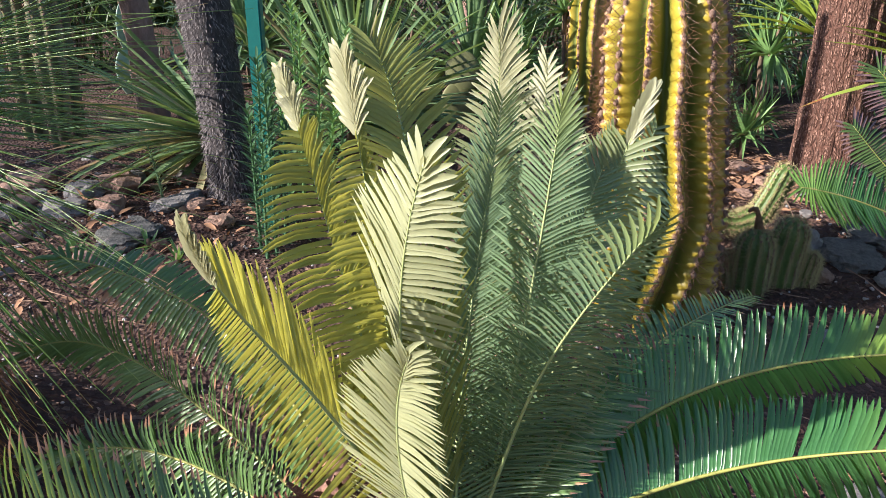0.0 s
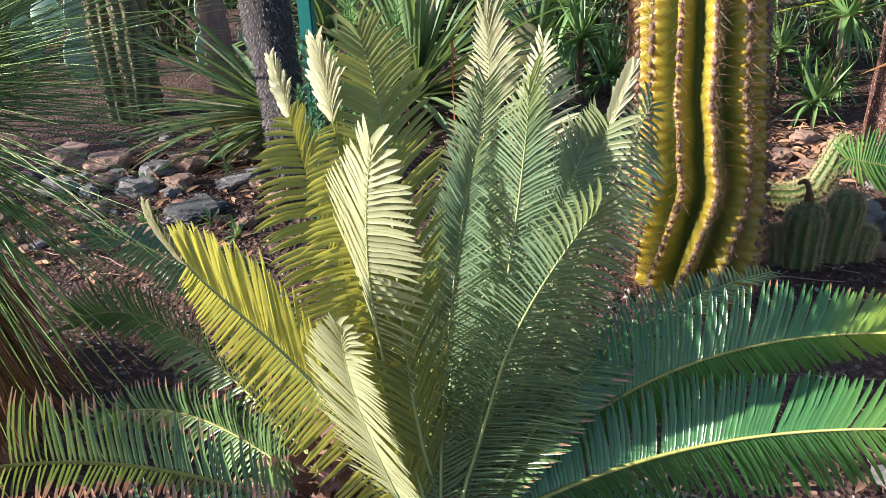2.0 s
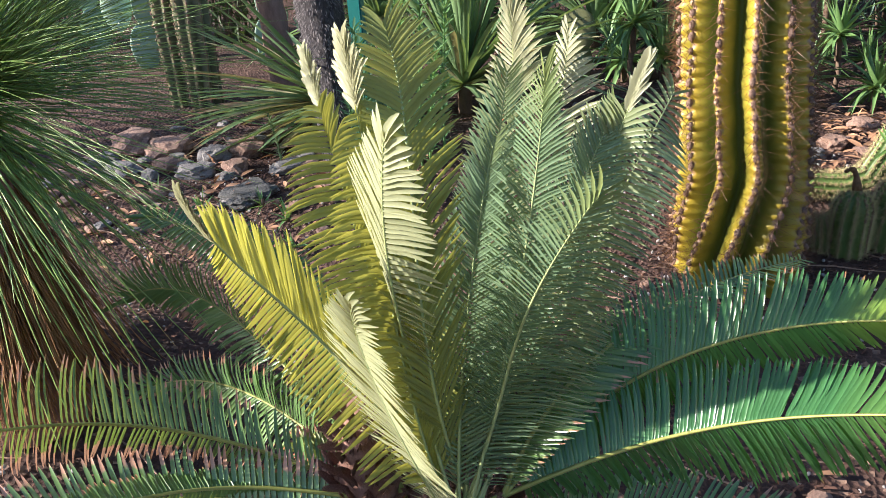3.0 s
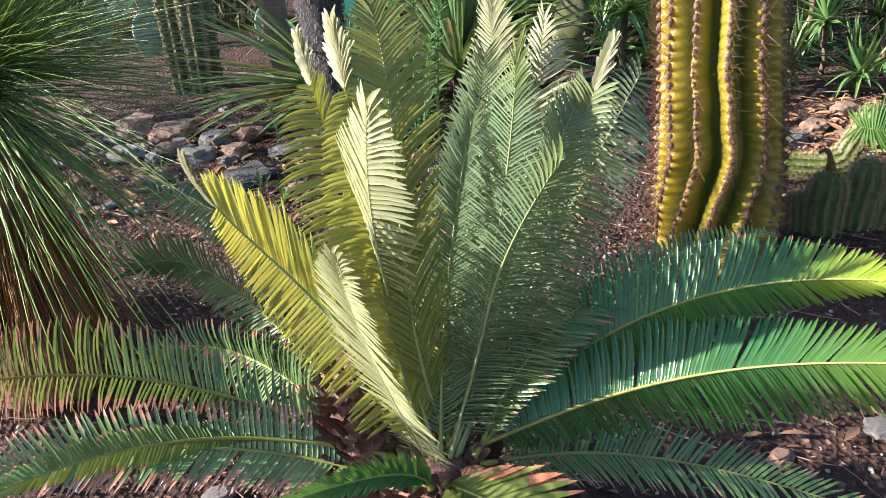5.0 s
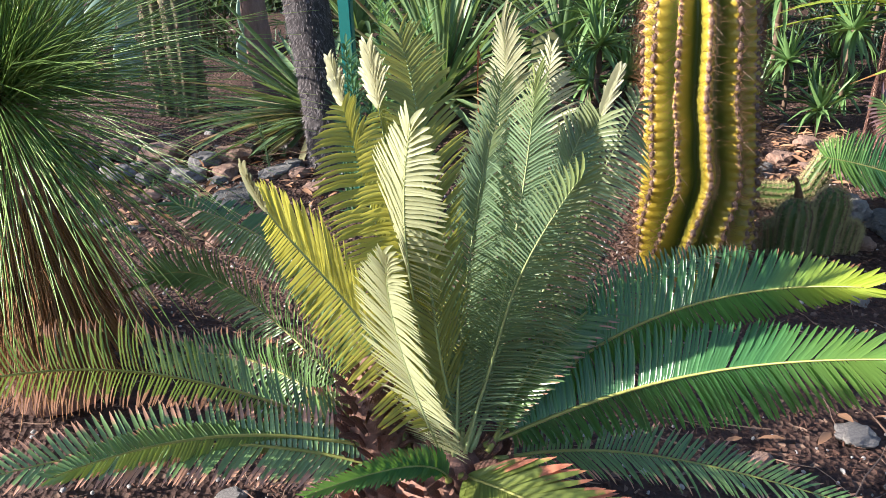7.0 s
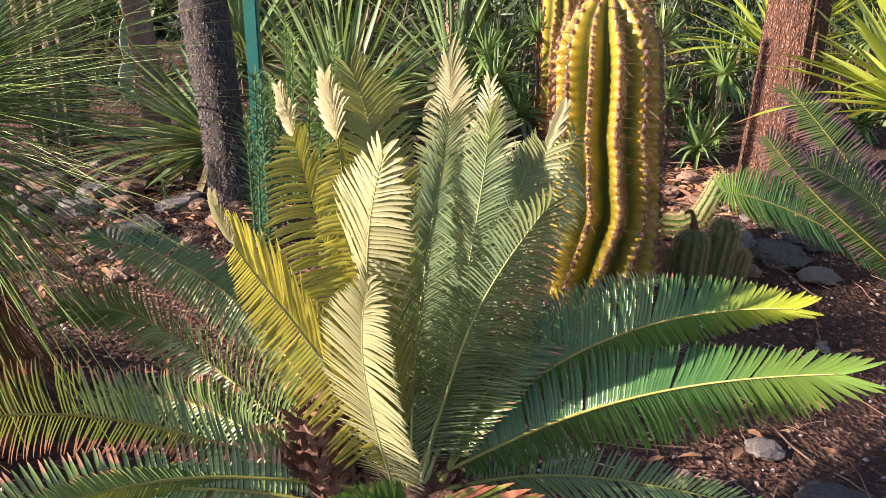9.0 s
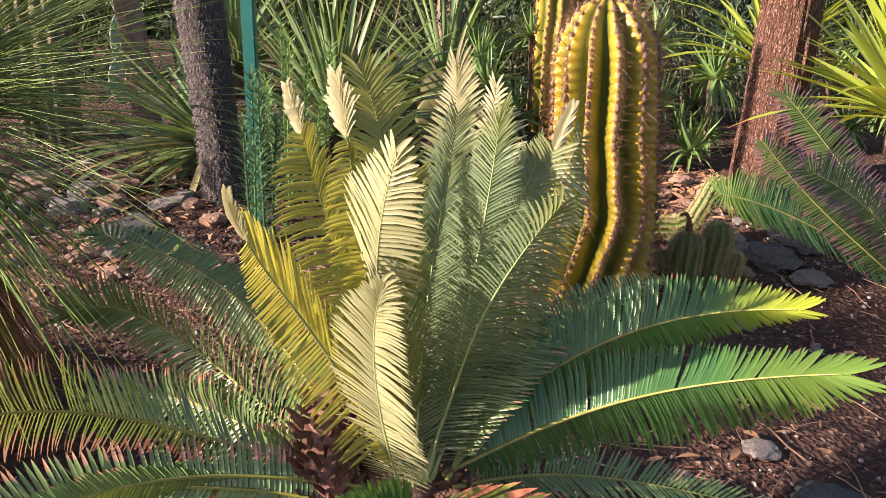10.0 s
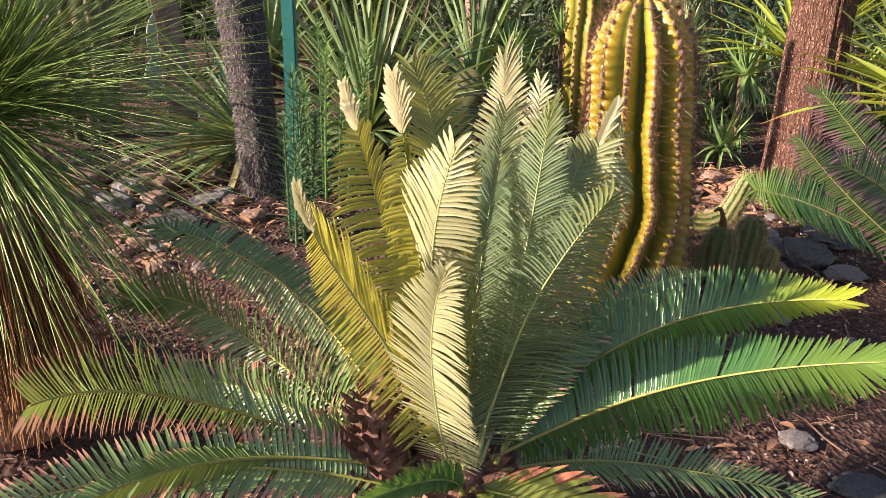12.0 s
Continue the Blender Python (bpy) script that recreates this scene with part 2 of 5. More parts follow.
CACTUS = cactus_material("cactus_skin", (0.11, 0.13, 0.02), (0.52, 0.35, 0.03), (0.30, 0.175, 0.125))
CACTUS_SMALL = cactus_material("small_cactus_skin", (0.07, 0.12, 0.03), (0.12, 0.16, 0.04), (0.24, 0.24, 0.08))
# shade over the left columns is painted in as this darker skin
CACTUS_SHADED = cactus_material("shaded_cactus_skin", (0.07, 0.075, 0.04), (0.13, 0.12, 0.06), (0.22, 0.17, 0.10))


def ground_material():
    n = Nodes("mulch_soil")
    f = n.noise(1.2, 5.0)
    g = n.noise(28.0, 6.0, 0.7)
    v = n.voronoi(42.0)
    col = n.mix(n.ramp(f, (0.35, (0, 0, 0)), (0.65, (1, 1, 1))), (0.065, 0.038, 0.033), (0.12, 0.068, 0.053))
    col = n.mix(n.ramp(g, (0.35, (0, 0, 0)), (0.7, (1, 1, 1))), col, (0.05, 0.031, 0.028))
    chips = n.ramp(n.math("FRACT", n.math("MULTIPLY", v.outputs["Color"], 1.0)), (0.80, (0, 0, 0)), (0.84, (1, 1, 1)))
    col = n.mix(n.math("MULTIPLY", chips, 0.7), col, (0.26, 0.17, 0.13))
    return n.set(col, 0.92, 0.2, n.math("ADD", g, n.math("MULTIPLY", v.outputs["Distance"], 1.5)), 0.9, 0.02)


GROUND = ground_material()


# ---- building helpers ----
rng = np.random.default_rng(7)


def unit(v):
    v = np.asarray(v, float)
    return v / max(1e-9, np.linalg.norm(v))


class Geo:
    """Vertices and faces gathered for one mesh, with two numbers a vertex."""

    def __init__(self):
        self.v, self.f, self.along, self.pos, self.count = [], [], [], [], 0

    def add(self, verts, faces, along=None, pos=0.0):
        verts = np.asarray(verts, float)
        self.v.append(verts)
        self.f.extend([tuple(i + self.count for i in face) for face in faces])
        self.along.append(np.full(len(verts), 0.0) if along is None else np.asarray(along, float))
        self.pos.append(np.full(len(verts), float(pos)) if np.isscalar(pos) else np.asarray(pos, float))
        self.count += len(verts)

    def mesh(self, name, material, smooth=True, key="along"):
        me = bpy.data.meshes.new(name)
        me.from_pydata(np.concatenate(self.v).tolist(), [], self.f)
        for label, data in ((key, self.along), ("pos", self.pos)):
            me.attributes.new(label, "FLOAT", "POINT").data.foreach_set("value", np.concatenate(data).astype(np.float32))
        me.polygons.foreach_set("use_smooth", [smooth] * len(me.polygons))
        me.materials.append(material)
        me.update()
        return me


def part(name, geo, material, parent=None, label="", smooth=True, key="along"):
    ob = new(name, geo if isinstance(geo, bpy.types.Mesh) else geo.mesh(name, material, smooth, key))
    ob.parent = parent
    if label:
        ob["label"] = label
    return ob


def thing(name, place, label, category, group="", kind=""):
    ob = new(name)
    ob.empty_display_size = 0.1
    ob.location = place
    return tagged(ob, label, category, group, kind)


def height(x, y):
    """The ground rises gently towards the back of the bed, with a mound under the grass tree."""
    mound = 0.36 * math.exp(-((x + 1.65) / 0.5) ** 2 - ((y - 2.0) / 0.6) ** 2)
    return mound + 0.13 * min(max(y - 1.8, 0.0), 2.2) + 0.03 * max(y - 4.0, 0.0) + 0.02 * noise.noise(Vector((x * 0.7, y * 0.7, 3.1)))


WIDTHS = ((0.0, 0.6), (0.08, 0.95), (0.40, 1.0), (0.70, 0.84), (0.90, 0.46), (1.0, 0.03))


def unit_leaf(bend=0.12, fold=0.25, width=0.08, curl=0.0, stations=WIDTHS):
    """A leaf of length 1 along +x, its upper side +z: stations of three points, folded along the midrib, bent down (minus bend: up)."""
    verts, along = [], []
    for s, w in stations:
        z = -bend * s * s
        for k in (-1, 0, 1):
            y = k * 0.5 * width * w + curl * s * s
            verts.append((s - 0.15 * abs(bend) * s * s, y, z + abs(k) * fold * 0.5 * width * w))
            along.append(s)
    faces = []
    for i in range(len(stations) - 1):
        for k in (0, 1):
            a = 3 * i + k
            faces.append((a, a + 3, a + 4, a + 1))
    return np.array(verts), faces, np.array(along)


def leaf_frame(base, direction, normal, length, width=None):
    """The matrix that lays a unit leaf at base, along direction, its upper side to normal."""
    x = unit(direction)
    y = unit(np.cross(normal, x))
    z = np.cross(x, y)
    w = length if width is None else width
    m = np.eye(4)
    m[:3, 0], m[:3, 1], m[:3, 2], m[:3, 3] = x * length, y * w, z * length, base
    return m


def lay(m, verts):
    return verts @ m[:3, :3].T + m[:3, 3]


def tube(points, radii, sides=8, close=True):
    """A tube along points."""
    p = np.asarray(points, float)
    n = len(p)
    t = np.gradient(p, axis=0)
    ref = np.array([1.0, 0.13, 0.07]) if abs(unit(p[-1] - p[0])[2]) > 0.7 else np.array([0.05, 0.1, 1.0])
    verts, faces = [], []
    for i in range(n):
        d = unit(t[i])
        a = unit(np.cross(d, ref))
        b = np.cross(d, a)
        for k in range(sides):
            w = 2 * math.pi * k / sides
            verts.append(p[i] + radii[i] * (math.cos(w) * a + math.sin(w) * b))
    for i in range(n - 1):
        for k in range(sides):
            a, b = i * sides + k, i * sides + (k + 1) % sides
            faces.append((a, a + sides, b + sides, b))
    if close:
        faces.append(tuple(range(sides)))
        faces.append(tuple(reversed(range((n - 1) * sides, n * sides))))
    return np.array(verts), faces


def bezier(p, count, stop=1.0):
    s = np.linspace(0, stop, count)[:, None]
    p = np.asarray(p, float)
    return (1 - s) ** 3 * p[0] + 3 * (1 - s) ** 2 * s * p[1] + 3 * (1 - s) * s * s * p[2] + s ** 3 * p[3]


# ---- ground ----
def build_ground():
    """One sheet, fine near the bed and coarse towards the horizon."""
    def axis(lo, hi, step, far):
        inner = np.arange(lo, hi + 1e-6, step)
        grow = np.cumsum(step * 1.35 ** np.arange(1, 26))
        grow = grow[grow < far]
        return np.concatenate([lo - grow[::-1], inner, hi + grow])
    xs, ys = axis(-4.0, 4.5, 0.07, 400), axis(-1.0, 7.5, 0.07, 400)
    verts = []
    for y in ys:
        for x in xs:
            z = height(x, min(y, 14.0))
            if -5 < x < 6 and -2 < y < 9:
                z += 0.018 * noise.noise(Vector((x * 5, y * 5, 0))) + 0.008 * noise.noise(Vector((x * 17, y * 17, 5)))
            verts.append((x, y, z))
    w = len(xs)
    faces = [(j * w + i, j * w + i + 1, (j + 1) * w + i + 1, (j + 1) * w + i) for j in range(len(ys) - 1) for i in range(w - 1)]
    g = Geo()
    g.add(verts, faces)
    ob = part("ground", g, GROUND)
    tagged(ob, "dark red-brown mulch and soil of a garden bed", "ground", kind="structure")


build_ground()


# ---- fronds ----
LEAFLET = unit_leaf(bend=0.10, fold=0.30, width=0.085)
SOFT = unit_leaf(bend=0.28, fold=0.35, width=0.085)


def frond(parent, points, facing, material, stalk, pairs=60, reach=0.13, keel=30.0, lean=62.0, start=0.06, end=0.45, wide=0.0105,
          gaps=0.02, droop=0.0, label="", thick=0.007, brush=0.45, blind=0.0, lean2=None, full=0.15, scorch=(1.0, 1.0), taper=1.6):
    """A pinnate frond along a bezier curve. facing: where the upper face looks at the foot; keel: how far the leaflets rise out of the
    plane; lean, lean2: their angle to the stalk, left and right; full: where along the frond they reach their full length; brush: how far they
    close up towards the tip; blind: how far each turns about its own length, like a slat; scorch: how far down they are scorched, left and right."""
    origin = np.array(parent.location)
    curve = bezier(points, 40) - origin
    radii = thick * (1.0 - 0.85 * np.linspace(0, 1, 40)) + 0.0008
    radii[0] *= 1.9
    radii[1] *= 1.3
    g = Geo()
    g.add(*tube(curve, radii, 6))
    stalk_ob = part("frond", g, stalk, parent, label)
    tangents = np.gradient(curve, axis=0)
    # the upper face is carried along the curve without turning about it
    f, normals = unit(facing), []
    for t in tangents:
        t = unit(t)
        f = unit(f - t * np.dot(f, t))
        normals.append(f)
    joined = Geo()
    for i in range(pairs):
        s = start + (1 - start) * (i + 0.5) / pairs
        k = s * 39
        a = int(min(k, 38))
        p = curve[a] * (1 - k + a) + curve[a + 1] * (k - a)
        t = unit(tangents[a])
        n = normals[a]
        side = np.cross(t, n)
        u = (s - start) / (1 - start)
        grow = min(1.0, 0.45 + 0.55 * u / full) * (1.0 if u < 0.5 else 1.0 - (1.0 - end) * ((u - 0.5) / 0.5) ** taper)
        for sign in (-1, 1):
            if rng.random() < gaps:
                continue
            ln = math.radians((lean if sign < 0 or lean2 is None else lean2) * (1 - brush * u ** 3) + rng.normal(0, 1.4))
            kl = math.radians(keel + rng.normal(0, 2.2))
            d = t * math.cos(ln) + math.sin(ln) * (sign * side * math.cos(kl) + n * math.sin(kl))
            d = unit(d + np.array([0, 0, -droop * (0.5 + rng.random())]))
            up = unit(n * math.cos(kl) - sign * side * math.sin(kl) + math.tan(math.radians(blind + rng.normal(0, 3.5))) * t)
            size = reach * grow * (1 + rng.normal(0, 0.022))
            m = leaf_frame(p + d * 0.002, d, up, size, wide / 0.085 * min(1.0, 0.5 + size / reach * 0.6) * (1 + rng.normal(0, 0.06)))
            shape = SOFT if (droop > 0.1 or rng.random() < 0.25) else LEAFLET
            joined.add(lay(m, shape[0]), shape[1], shape[2] * scorch[0 if sign < 0 else 1], u)
    part("leaflets", joined, material, stalk_ob)["kind"] = "stuff"
    return stalk_ob


def sweep(stations, u):
    """The way from a leaflet's foot to its tip at u along the frond, between the stations (u, (x, y, z))."""
    us = [s[0] for s in stations]
    o = np.array([np.interp(u, us, [s[1][k] for s in stations]) for k in range(3)])
    return o * (0.55 + 0.45 * u / us[0]) if u < us[0] else o


BLADE = ((0.0, 0.55), (0.10, 0.95), (0.45, 1.0), (0.75, 0.84), (0.93, 0.42), (1.0, 0.03))


def ribbon(base, reach, ahead, normal, wide, bow, fold=0.5, back=0.06):
    """One leaflet from base along reach, bowed ahead, folded along its midrib, its tip turned back a little."""
    length = np.linalg.norm(reach)
    across = np.cross(normal, reach / length)
    verts, along = [], []
    for s, w in BLADE:
        p = base + reach * s + ahead * (bow * length * 4 * s * (1 - s)) - normal * (back * length * s * s)
        for k in (-1, 0, 1):
            verts.append(p + across * (k * 0.5 * wide * w) + normal * (abs(k) * fold * 0.5 * wide * w))
            along.append(s)
    faces = [(3 * i + k, 3 * i + k + 3, 3 * i + k + 4, 3 * i + k + 1) for i in range(len(BLADE) - 1) for k in (0, 1)]
    return np.array(verts), faces, np.array(along)


def plume(parent, points, left, right, material, stalk, pairs=64, wide=(0.012, 0.011), blind=(8, 8), start=0.08, bow=0.07, thick=0.0042,
          label="", fan=None, single=False, gaps=0.01, scorch=(1.0, 1.0), rough=1.0, facing=(-0.2, -1.0, 0.3), end=0.4, grow=(1.08, 1.08), stop=0.95):
    """A pinnate frond along a bezier curve. left, right: stations of sweep(); wide, blind: the leaflets' width and how
    far each turns about its own length, at the foot and the tip; grow: factors on the reach, left and right; stop:
    where the stalk ends; fan: (from, reach, spread, normal) of the brush at the tip, its sunlit paleness painted in;
    rough: how uneven the leaflets stand."""
    origin = np.array(parent.location)
    curve = bezier(points, 60, stop) - origin
    g = Geo()
    radii = thick * (1.0 - 0.8 * np.linspace(0, 1, 60)) + 0.0007
    radii[:2] *= 1.5
    g.add(*tube(curve, radii, 6))
    stalk_ob = part("frond", g, stalk, parent, label)
    tangents = np.gradient(curve, axis=0)
    rest = Geo()
    last = min(left[-1][0], right[-1][0])
    steps = []
    for i in range(pairs):
        u = start + (1 - start) * (i + 0.5) / pairs
        steps += [u] if not fan or u < fan[0] else [u, u + 0.33 * (1 - start) / pairs, u + 0.66 * (1 - start) / pairs]
    for u in steps:
        u = min(u, 0.999)
        k = u * 59
        a = int(min(k, 58))
        p = curve[a] * (1 - k + a) + curve[a + 1] * (k - a)
        t = unit(tangents[a])
        ends = [sweep(left, u) * grow[0], sweep(right, u) * grow[1]]
        n = unit(np.cross(t, ends[1] - ends[0]))
        n = n if np.dot(n, facing) > 0 else -n
        in_fan = bool(fan and u >= fan[0])
        for side, sign in ((0, -1), (1, 1)):
            if rng.random() < gaps:
                continue
            o = ends[side]
            if in_fan:
                q = (u - fan[0]) / (1 - fan[0])
                n = unit(np.array(fan[3]) - t * np.dot(fan[3], t))
                w = math.radians(fan[2] * (1.0 - 0.6 * q) + rng.normal(0, 3))
                o = fan[1] * min(1.0, 0.30 + 2.4 * q) * (1.0 - 0.3 * q) * (t * math.cos(w) + sign * np.cross(t, n) * math.sin(w))
            elif u > last:
                q = (u - last) / (1 - last)
                o = o * (1 - (1 - end) * q) + t * np.linalg.norm(o) * 0.6 * q
            o = o * (1 + rng.normal(0, 0.03 * rough)) + rng.normal(0, 0.035 * rough, 3) * np.linalg.norm(o)
            d = unit(o)
            ahead = unit(t - d * np.dot(t, d))
            up = unit(n - d * np.dot(n, d))
            b = math.radians((4 if in_fan else blind[0] + (blind[1] - blind[0]) * u) + rng.normal(0, 4 * rough))
            up = up * math.cos(b) + ahead * math.sin(b)
            up = unit(up - d * np.dot(up, d))
            size = (0.0135 if in_fan else wide[0] + (wide[1] - wide[0]) * u) * (1 + rng.normal(0, 0.06))
            v, f, s = ribbon(p, o, ahead, up, size, bow * (1 + rng.normal(0, 0.25)))
            if single:
                one = Geo()
                one.add(v, f, s * scorch[side], 1.0 if in_fan else (0.6 * u if fan else u))
                part("leaflet", one, material, stalk_ob)
            else:
                rest.add(v, f, s * scorch[side], 1.0 if in_fan else (0.6 * u if fan else u))
    if not single:
        part("leaflets", rest, material, stalk_ob)["kind"] = "stuff"
    return stalk_ob


def young_fronds(root):
    """The upright pale fronds."""
    plume(root, [(-0.01, 1.312, 0.446), (-0.26, 1.351, 0.974), (-0.335, 1.061, 1.134), (-0.351, 1.033, 1.331)],
          [(0.10, (-0.07, -0.06, -0.045)), (0.30, (-0.068, -0.06, -0.07)), (0.55, (-0.052, -0.02, -0.06)), (0.81, (-0.018, 0.0, -0.03))],
          [(0.15, (-0.015, 0.06, 0.15)), (0.45, (-0.028, 0.045, 0.16)), (0.70, (-0.027, 0.018, 0.115)), (0.81, (-0.02, 0.01, 0.065))],
          YELLOW, RACHIS_PALE, pairs=78, wide=(0.0128, 0.0120), blind=(-12, -12), bow=0.03, grow=(1.15, 1.08), fan=(0.82, 0.052, 38, (-0.5, -0.8, 0.3)), label="yellow-green frond, sunlight painted in at its pale tip")
    plume(root, [(0.014, 1.319, 0.443), (-0.126, 1.395, 0.758), (-0.208, 1.46, 1.127), (-0.346, 1.629, 1.483)],
          [(0.15, (-0.06, -0.05, 0.02)), (0.5, (-0.085, -0.062, -0.01)), (0.72, (-0.108, -0.065, -0.018)), (0.84, (-0.08, -0.05, 0.0)), (0.90, (-0.03, -0.01, 0.01))],
          [(0.15, (0.05, 0.02, 0.05)), (0.74, (0.033, 0.018, 0.076)), (0.84, (0.02, 0.014, 0.085)), (0.90, (0.012, 0.01, 0.04))],
          YELLOW, RACHIS_PALE, pairs=76, wide=(0.0120, 0.0120), blind=(-14, -14), bow=0.08, fan=(0.905, 0.064, 38, (-0.5, -0.8, 0.3)), label="yellow-green frond, sunlight painted in at its pale tip")
    plume(root, [(0.01, 1.307, 0.444), (-0.096, 1.283, 0.764), (-0.098, 1.364, 1.122), (-0.193, 1.466, 1.531)],
          [(0.15, (-0.06, -0.06, 0.02)), (0.54, (-0.072, -0.07, 0.01)), (0.72, (-0.074, -0.058, -0.006)), (0.85, (-0.05, -0.045, -0.015)), (0.89, (-0.03, -0.01, -0.01))],
          [(0.15, (0.03, 0.03, 0.07)), (0.7, (0.033, 0.035, 0.07)), (0.89, (0.012, 0.02, 0.04))],
          YELLOW, RACHIS_PALE, pairs=80, wide=(0.0120, 0.0120), blind=(-14, -14), bow=0.08, fan=(0.895, 0.088, 42, (-0.5, -0.8, 0.3)), label="yellow-green frond, sunlight painted in at its pale tip")
    plume(root, [(0.026, 1.286, 0.449), (-0.091, 1.388, 0.822), (-0.11, 1.265, 1.116), (-0.003, 1.129, 1.441)],
          [(0.15, (-0.01, 0.03, 0.05)), (0.35, (-0.012, 0.05, 0.07)), (0.47, (-0.03, 0.055, 0.10)), (0.57, (-0.07, 0.06, 0.125)), (0.72, (-0.075, 0.06, 0.12)), (0.95, (-0.04, 0.05, 0.04))],
          [(0.15, (0.03, 0.02, -0.05)), (0.35, (0.04, 0.02, -0.06)), (0.5, (0.06, 0.0, -0.05)), (0.65, (0.098, -0.035, -0.015)), (0.85, (0.085, -0.045, 0.005)), (0.97, (0.05, -0.03, 0.03))],
          CREAM_SUNLIT, RACHIS_PALE, pairs=66, wide=(0.005, 0.0145), blind=(-25, 2), bow=0.07, grow=(1.15, 1.1), stop=0.93, label="young frond with sunlight painted in as cream")
    plume(root, [(-0.015, 1.335, 0.404), (-0.069, 1.204, 0.722), (-0.091, 1.075, 1.004), (-0.026, 0.909, 1.197)],
          [(0.08, (-0.10, 0.06, -0.02)), (0.3, (-0.118, 0.05, 0.03)), (0.5, (-0.11, 0.033, 0.07)), (0.75, (-0.07, 0.01, 0.065)), (0.93, (-0.03, -0.01, 0.04))],
          [(0.08, (0.10, -0.07, 0.0)), (0.3, (0.10, -0.10, -0.015)), (0.53, (0.085, -0.10, -0.03)), (0.75, (0.07, -0.08, 0.0)), (0.93, (0.045, -0.06, 0.035))],
          CREAM_SUNLIT, RACHIS_PALE, pairs=92, wide=(0.0048, 0.0095), blind=(14, 6), start=0.04, bow=0.10, grow=(1.1, 1.0), stop=0.94, single=True, label="young frond with sunlight painted in as cream")
    plume(root, [(0.037, 1.363, 0.436), (-0.08, 1.263, 0.975), (0.016, 1.36, 1.314), (-0.171, 1.679, 1.527)],
          [(0.2, (-0.06, -0.03, 0.06)), (0.8, (-0.07, -0.04, 0.045)), (0.9, (-0.06, -0.03, 0.04))],
          [(0.2, (0.056, 0.05, 0.112)), (0.58, (0.072, 0.055, 0.073)), (0.9, (0.06, 0.045, 0.05))],
          OLIVE, RACHIS_PALE, pairs=74, wide=(0.010, 0.010), blind=(-12, -12), bow=0.05, grow=(1.2, 1.35), label="yellow-green frond")
    plume(root, [(0.022, 1.313, 0.451), (0.022, 1.748, 0.937), (0.156, 1.886, 1.307), (0.109, 1.758, 1.536)],
          [(0.2, (-0.09, 0.0, 0.03)), (0.55, (-0.092, -0.01, 0.05)), (0.7, (-0.078, 0.02, 0.047)), (0.85, (-0.05, 0.04, 0.025))],
          [(0.2, (0.09, -0.03, 0.06)), (0.68, (0.085, -0.05, 0.075)), (0.84, (0.055, -0.06, 0.07))],
          PALE, RACHIS_PALE, pairs=72, wide=(0.0075, 0.0105), blind=(-32, -8), bow=0.05, label="pale green frond")
    plume(root, [(0.05, 1.31, 0.45), (0.143, 1.55, 0.789), (0.231, 1.777, 1.125), (0.243, 1.981, 1.464)],
          [(0.2, (-0.07, 0.03, 0.04)), (0.83, (-0.062, 0.04, 0.052)), (0.93, (-0.035, 0.04, 0.045))],
          [(0.2, (0.09, -0.03, 0.05)), (0.83, (0.095, -0.04, 0.07)), (0.96, (0.038, -0.04, 0.03))],
          PALE, RACHIS_PALE, pairs=70, wide=(0.0075, 0.0105), blind=(-32, -8), bow=0.05, label="pale green frond")
    plume(root, [(0.053, 1.3, 0.45), (0.148, 1.425, 0.813), (0.203, 1.519, 1.147), (0.225, 1.481, 1.454)],
          [(0.15, (-0.08, 0.02, 0.05)), (0.65, (-0.087, 0.03, 0.06)), (0.84, (-0.064, 0.04, 0.05)), (0.95, (-0.03, 0.02, 0.04))],
          [(0.15, (0.10, -0.02, 0.02)), (0.75, (0.08, -0.028, 0.045)), (0.93, (0.036, -0.03, 0.054))],
          SILVER, RACHIS_PALE, pairs=84, wide=(0.0065, 0.008), blind=(-36, -22), bow=0.05, label="blue-green frond")
    plume(root, [(0.038, 1.327, 0.442), (0.183, 1.402, 0.822), (0.126, 1.262, 0.938), (0.365, 1.171, 1.314)],
          [(0.1, (-0.075, 0.03, 0.005)), (0.3, (-0.095, 0.03, 0.018)), (0.6, (-0.108, 0.01, 0.05)), (0.8, (-0.075, 0.0, 0.065)), (0.94, (-0.035, 0.0, 0.06))],
          [(0.08, (0.11, 0.003, 0.0)), (0.3, (0.155, 0.01, -0.02)), (0.55, (0.172, 0.012, -0.034)), (0.75, (0.13, 0.012, -0.02)), (0.92, (0.07, 0.012, 0.0))],
          SILVER, RACHIS_PALE, pairs=84, wide=(0.006, 0.0085), blind=(-34, -20), start=0.04, bow=0.08, grow=(1.15, 1.15), single=True, label="blue-green frond")
    # PALE paints in the sun on this blue-green frond
    plume(root, [(0.071, 1.321, 0.45), (0.221, 1.555, 0.766), (0.318, 1.673, 1.103), (0.436, 1.635, 1.444)],
          [(0.2, (-0.06, 0.02, 0.07)), (0.73, (-0.052, 0.014, 0.125)), (0.80, (-0.041, 0.01, 0.09)), (0.88, (-0.029, 0.005, 0.04))],
          [(0.2, (0.09, -0.04, -0.01)), (0.73, (0.09, -0.05, -0.015)), (0.8, (0.075, -0.05, 0.009)), (0.88, (0.04, -0.04, 0.03))],
          PALE, RACHIS_PALE, pairs=76, wide=(0.007, 0.0095), blind=(-32, -4), bow=0.05, grow=(1.25, 1.4), fan=(0.89, 0.06, 26, (-0.3, -0.9, 0.2)), label="blue-green frond")
